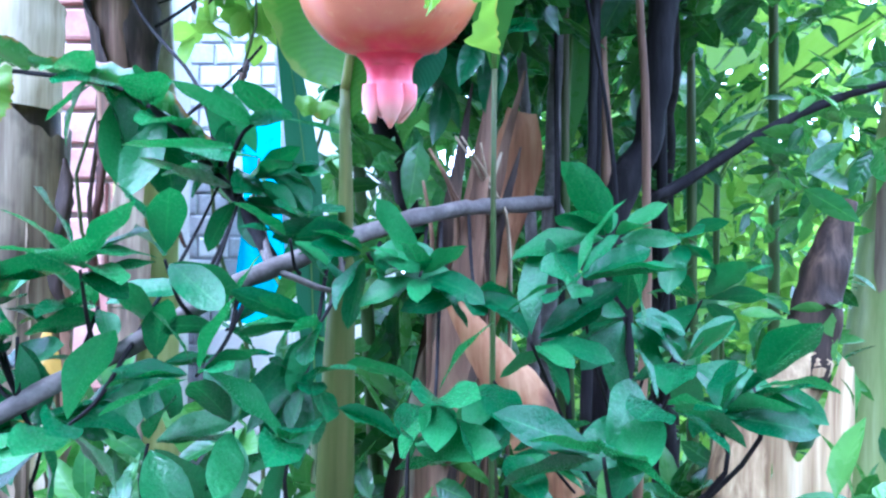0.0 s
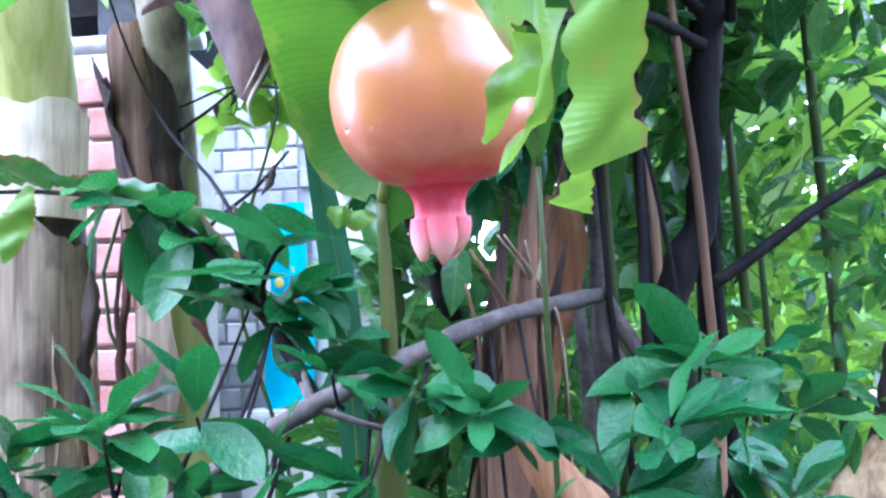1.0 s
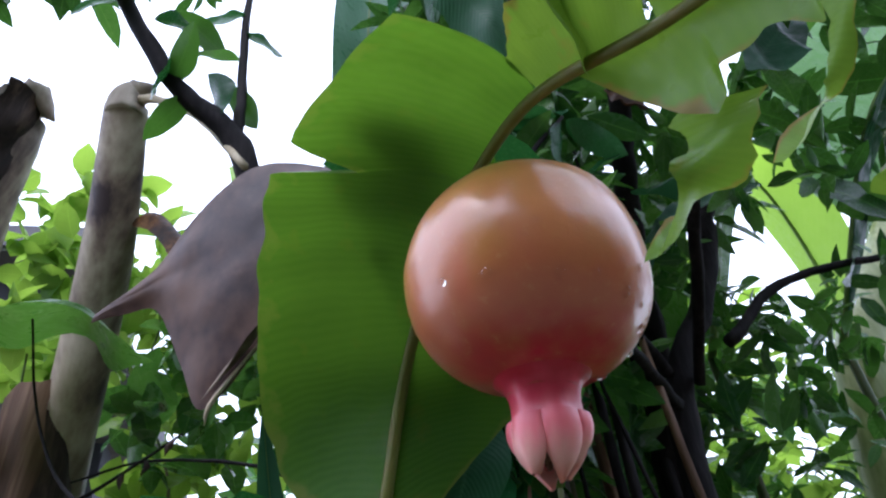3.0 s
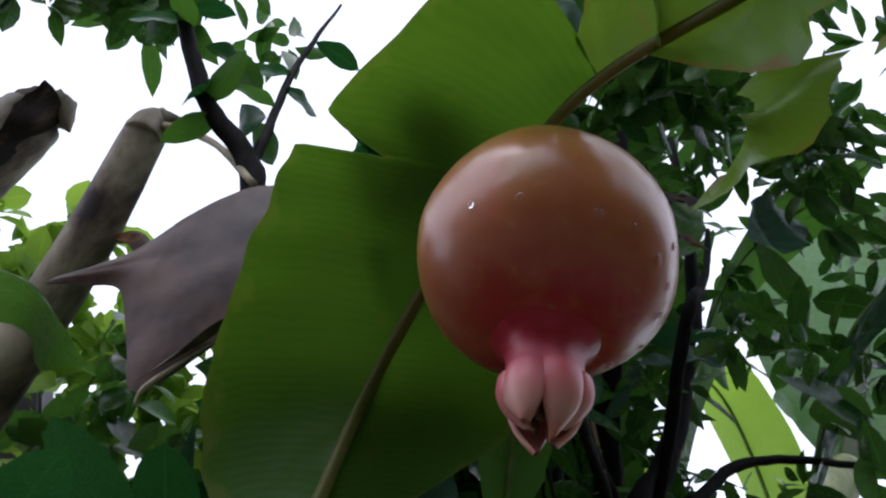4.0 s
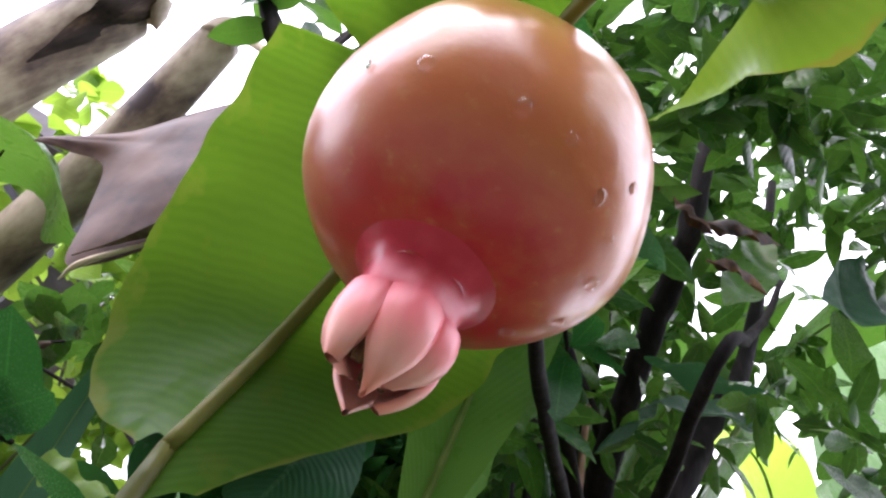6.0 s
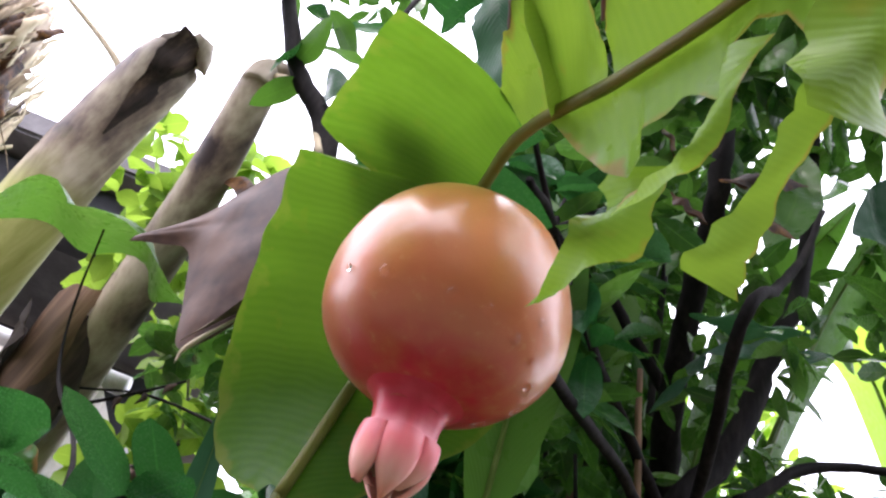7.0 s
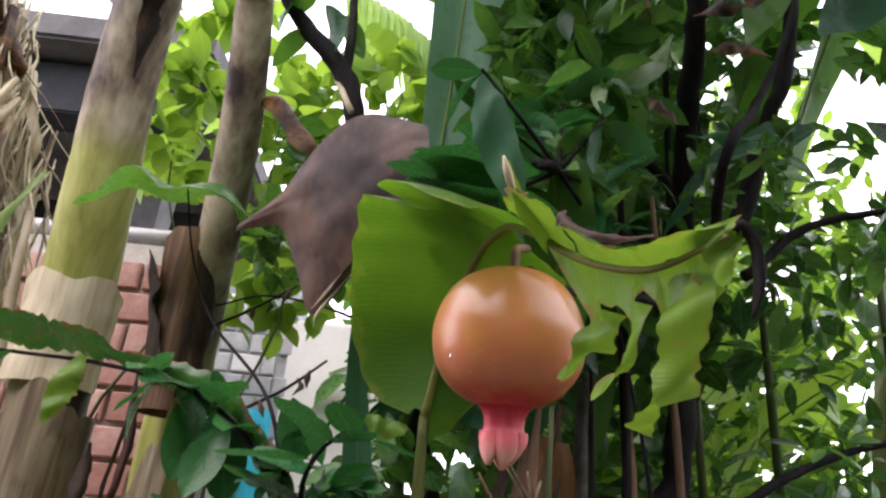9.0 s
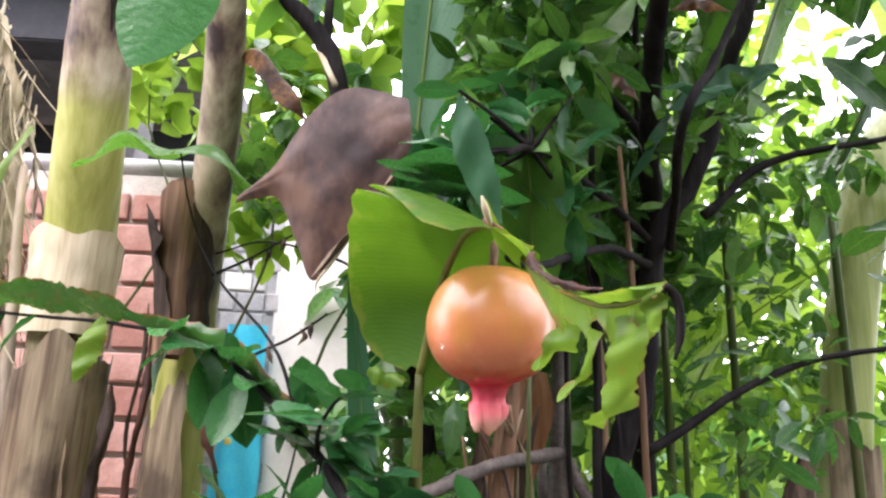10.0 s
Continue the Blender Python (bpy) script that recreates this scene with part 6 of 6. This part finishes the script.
# broad leaves and a limb behind the fruit
for pts, w, mat, side in ((((0.182, 0.545, 1.728), (0.222, 0.52, 1.716), (0.265, 0.492, 1.700)), 0.042, DARK_BLADE, (0.3, 0.7, 0.3)), (((0.278, 0.45, 1.79), (0.35, 0.47, 1.88), (0.43, 0.50, 1.99)), 0.075, DARK_BLADE, (0.8, 0.2, -0.6)), (((0.25, 0.53, 1.84), (0.30, 0.55, 1.96), (0.33, 0.56, 2.10)), 0.06, BANANA_BLADE, (0.9, -0.3, -0.2))):
    part("broad_leaf", ribbon([Vector(p) - O for p in pts], [0.004, w * 0.8, w, w * 0.75, 0.004], side, 0.12, 24, 0.08, 15), mat, bush)
for pts, w in ((((0.085, 0.372, 1.640), (0.097, 0.368, 1.629), (0.105, 0.364, 1.612)), 0.016), (((0.160, 0.452, 1.800), (0.200, 0.446, 1.822), (0.242, 0.450, 1.838)), 0.030), (((0.175, 0.46, 1.765), (0.20, 0.455, 1.775), (0.235, 0.46, 1.768)), 0.022), (((0.10, 0.44, 1.83), (0.112, 0.435, 1.80), (0.115, 0.44, 1.77)), 0.016)):
    part("rusty_leaf", ribbon([Vector(p) - O for p in pts], [0.003, w, w * 0.8, 0.003], (0.2, 0.5, 0.8), 0.35, 20, 0.35, w * 900), CURLED, bush, "rust-brown dead leaf")
limb([(0.215, 0.60, 1.56), (0.176, 0.45, 1.637), (0.222, 0.475, 1.72), (0.269, 0.503, 1.811), (0.31, 0.52, 1.92)], [0.005, 0.005, 0.0045, 0.004, 0.003])

# ---- vines and bushes behind ----
random.seed(16)
vine = thing("climbing_vine", "bright green leafy vine over the wall", "vine", (-0.5, 1.3, 0))
mass(vine, BRIGHT_LEAF, 70, 7, (-0.78, -0.12), (1.2, 1.5), (2.02, 2.42), 0.05, (0.055, 0.09), (1.0, 0.7), name="foliage")
mass(vine, BRIGHT_LEAF, 16, 7, (-0.47, -0.30), (1.25, 1.5), (1.70, 2.02), 0.04, (0.05, 0.08), (1.0, 0.7), name="foliage")
mass(vine, BRIGHT_LEAF, 30, 7, (-0.5, -0.15), (1.3, 1.55), (1.85, 2.25), 0.05, (0.04, 0.07), (1.0, 0.6), name="foliage")
mass(vine, POM_LEAF_SHADE, 20, 7, (-0.17, -0.04), (1.2, 1.5), (1.2, 1.75), 0.05, (0.05, 0.09), (1.0, 0.6), name="foliage")
mass(vine, POM_LEAF_SHADE, 18, 7, (-0.40, -0.17), (1.0, 1.2), (1.76, 2.05), 0.04, (0.045, 0.075), (1.0, 0.6), name="foliage")
for k in range(3):
    x = -0.62 + 0.21 * k
    part("vine_stem", tube([(x + 0.5, 0.2, 0), (x + 0.54, 0.15, 0.9), (x + 0.45 + rnd(-0.05, 0.05), 0.05, 1.4), (x + 0.56, 0.0, 1.75), (x + 0.48, 0.0, 2.0), (x + 0.5 + rnd(-0.06, 0.06), -0.05, 2.3)], [0.006, 0.004, 0.0025, 0.0015], 20, 7, 0.2), PETIOLE_SHADE, vine)


def far_frond():
    """A torn, yellow-green banana leaf above the wall, split into fingers."""
    f = thing("far_banana_leaf", "yellow-green banana leaf torn into hanging fingers", "leaf", (-0.10, 1.45, 0))
    rib = spline([(0.06, 0.1, 0.0), (0.06, 0.05, 1.6), (0.02, 0.0, 2.40), (-0.08, -0.03, 2.58), (-0.25, -0.06, 2.66)], 40)
    part("midrib", tube_into(bmesh.new(), rib, grade([0.02, 0.016, 0.012, 0.008, 0.003], 40), 8), PETIOLE, f)
    for k in range(24, 40):
        for s in (-1, 1):
            p = rib[k]
            part("finger", ribbon([p, p + Vector((0.01, s * 0.06, -0.05)), p + Vector((0.03, s * 0.09, -0.16 - rnd(0, 0.08)))], [0.022, 0.024, 0.006], (1, 0, 0.2), 0.1, 10, 0.2, k), BANANA_BRIGHT, f)


far_frond()

hedge = thing("far_bushes", "bright green bushes further off in the garden", "bushes", (1.0, 3.0, 0), kind="stuff")
mass(hedge, BRIGHT_LEAF, 360, 8, (0.1, 3.6), (2.0, 3.6), (0.1, 1.75), 0.12, (0.10, 0.2), (1.0, 0.45), name="foliage")
mass(hedge, BRIGHT_LEAF, 150, 8, (0.35, 2.4), (1.8, 2.6), (1.4, 2.2), 0.1, (0.07, 0.14), (1.0, 0.45), name="foliage")
mass(hedge, BRIGHT_LEAF, 175, 8, (0.4, 1.6), (2.2, 2.8), (2.0, 3.2), 0.1, (0.07, 0.14), (1.0, 0.45), name="foliage")
mass(hedge, POM_LEAF_SHADE, 150, 8, (-0.3, 0.9), (1.9, 2.6), (0.1, 2.3), 0.12, (0.10, 0.2), (1.0, 0.45), name="foliage")
mass(hedge, POM_LEAF_SHADE, 260, 8, (0.5, 6.0), (4.0, 6.0), (0.0, 1.5), 0.25, (0.25, 0.45), (1.0, 0.45), name="foliage")

# unseen trees added behind and beside to block low skylight
random.seed(17)
trees = thing("blocking_trees", "unseen trees added round the plot to block low skylight", "trees", (0, -3, 0), kind="stuff")
mass(trees, POM_LEAF_SHADE, 1100, 8, (-5, 5), (-4.0, -2.6), (0.0, 3.4), 0.25, (0.2, 0.38), (1.0, 0.5), name="foliage")
mass(trees, POM_LEAF_SHADE, 600, 8, (4.0, 6.0), (-5.0, 2.2), (0.0, 3.4), 0.25, (0.2, 0.38), (1.0, 0.5), name="foliage")
mass(trees, POM_LEAF_SHADE, 500, 8, (-6.0, -4.0), (-5.0, 1.0), (0.0, 3.4), 0.25, (0.2, 0.38), (1.0, 0.5), name="foliage")
for x, y in ((-3.5, -3.4), (-1.2, -3.3), (1.5, -3.2), (4.8, -2), (5.0, 1.0), (-5.0, -1)):
    part("trunk", tube([(x, y + 3, 0), (x + 0.1, y + 3, 1.5), (x, y + 3.1, 2.3)], [0.14, 0.11, 0.06], 16, 10, 0.15), BARK_GREY, trees)


# ---- bricks of the wall ----
random.seed(18)
def brick_set(parent, x0, x1, z0, z1, bw, bh, joint, material, proud, vary, face):
    mats = material if isinstance(material, list) else [material]
    meshes, halves = [], []
    for k in range(9):
        bm = bmesh.new()
        wide = bw if k < 6 else bw / 2
        box(bm, -wide / 2 + joint / 2, wide / 2 - joint / 2, -0.05, 0.012, -bh / 2 + joint / 2, bh / 2 - joint / 2)
        bmesh.ops.bevel(bm, geom=[e for e in bm.edges if all(v.co.y < 0 for v in e.verts)], offset=0.004, segments=1, affect="EDGES")
        for v in bm.verts:
            v.co += Vector((rnd(-1, 1), rnd(-0.6, 0.6), rnd(-1, 1))) * 0.002
        (meshes if k < 6 else halves).append(mesh_of("brick", bm, mats[k % len(mats)], False))
    row, z = 0, z0 + bh / 2
    while z < z1 - bh / 3:
        x = x0 + (bw / 2 if row % 2 else 0)
        while x - bw / 2 < x1 - 0.01:
            if x - bw / 2 >= x0 - 0.001 and x + bw / 2 <= x1 + 0.001:
                ob = new("brick", random.choice(meshes))
                ob.parent = parent
                ob.matrix_basis = pose(x, face + 0.045 - rnd(0, proud), z, rnd(-1, 1) * vary, rnd(-1, 1) * vary, rnd(-1, 1) * vary)
            elif x - bw / 2 >= x0 - 0.001 or x + bw / 2 <= x1 + 0.001:
                ob = new("brick", random.choice(halves))
                ob.parent = parent
                ob.matrix_basis = pose(x + (bw / 4 if x - bw / 2 < x0 - 0.001 else -bw / 4), face + 0.045 - rnd(0, proud), z, rnd(-1, 1) * vary, rnd(-1, 1) * vary, rnd(-1, 1) * vary)
            x += bw
        z += bh
        row += 1


brick_set(wall, -1.58, -0.66, 0.9, 1.99, 0.23, 0.08, 0.012, BRICK, 0.006, 0.5, WALL_Y)
brick_set(wall_grey, -0.79, -0.48, 0.9, 2.09, 0.093, 0.064, 0.007, [BRICK_GREY, BRICK_GREY, BRICK_GREY, BRICK_GREY, BRICK_GREY, PLASTER], 0.006, 0.6, BACK_Y)
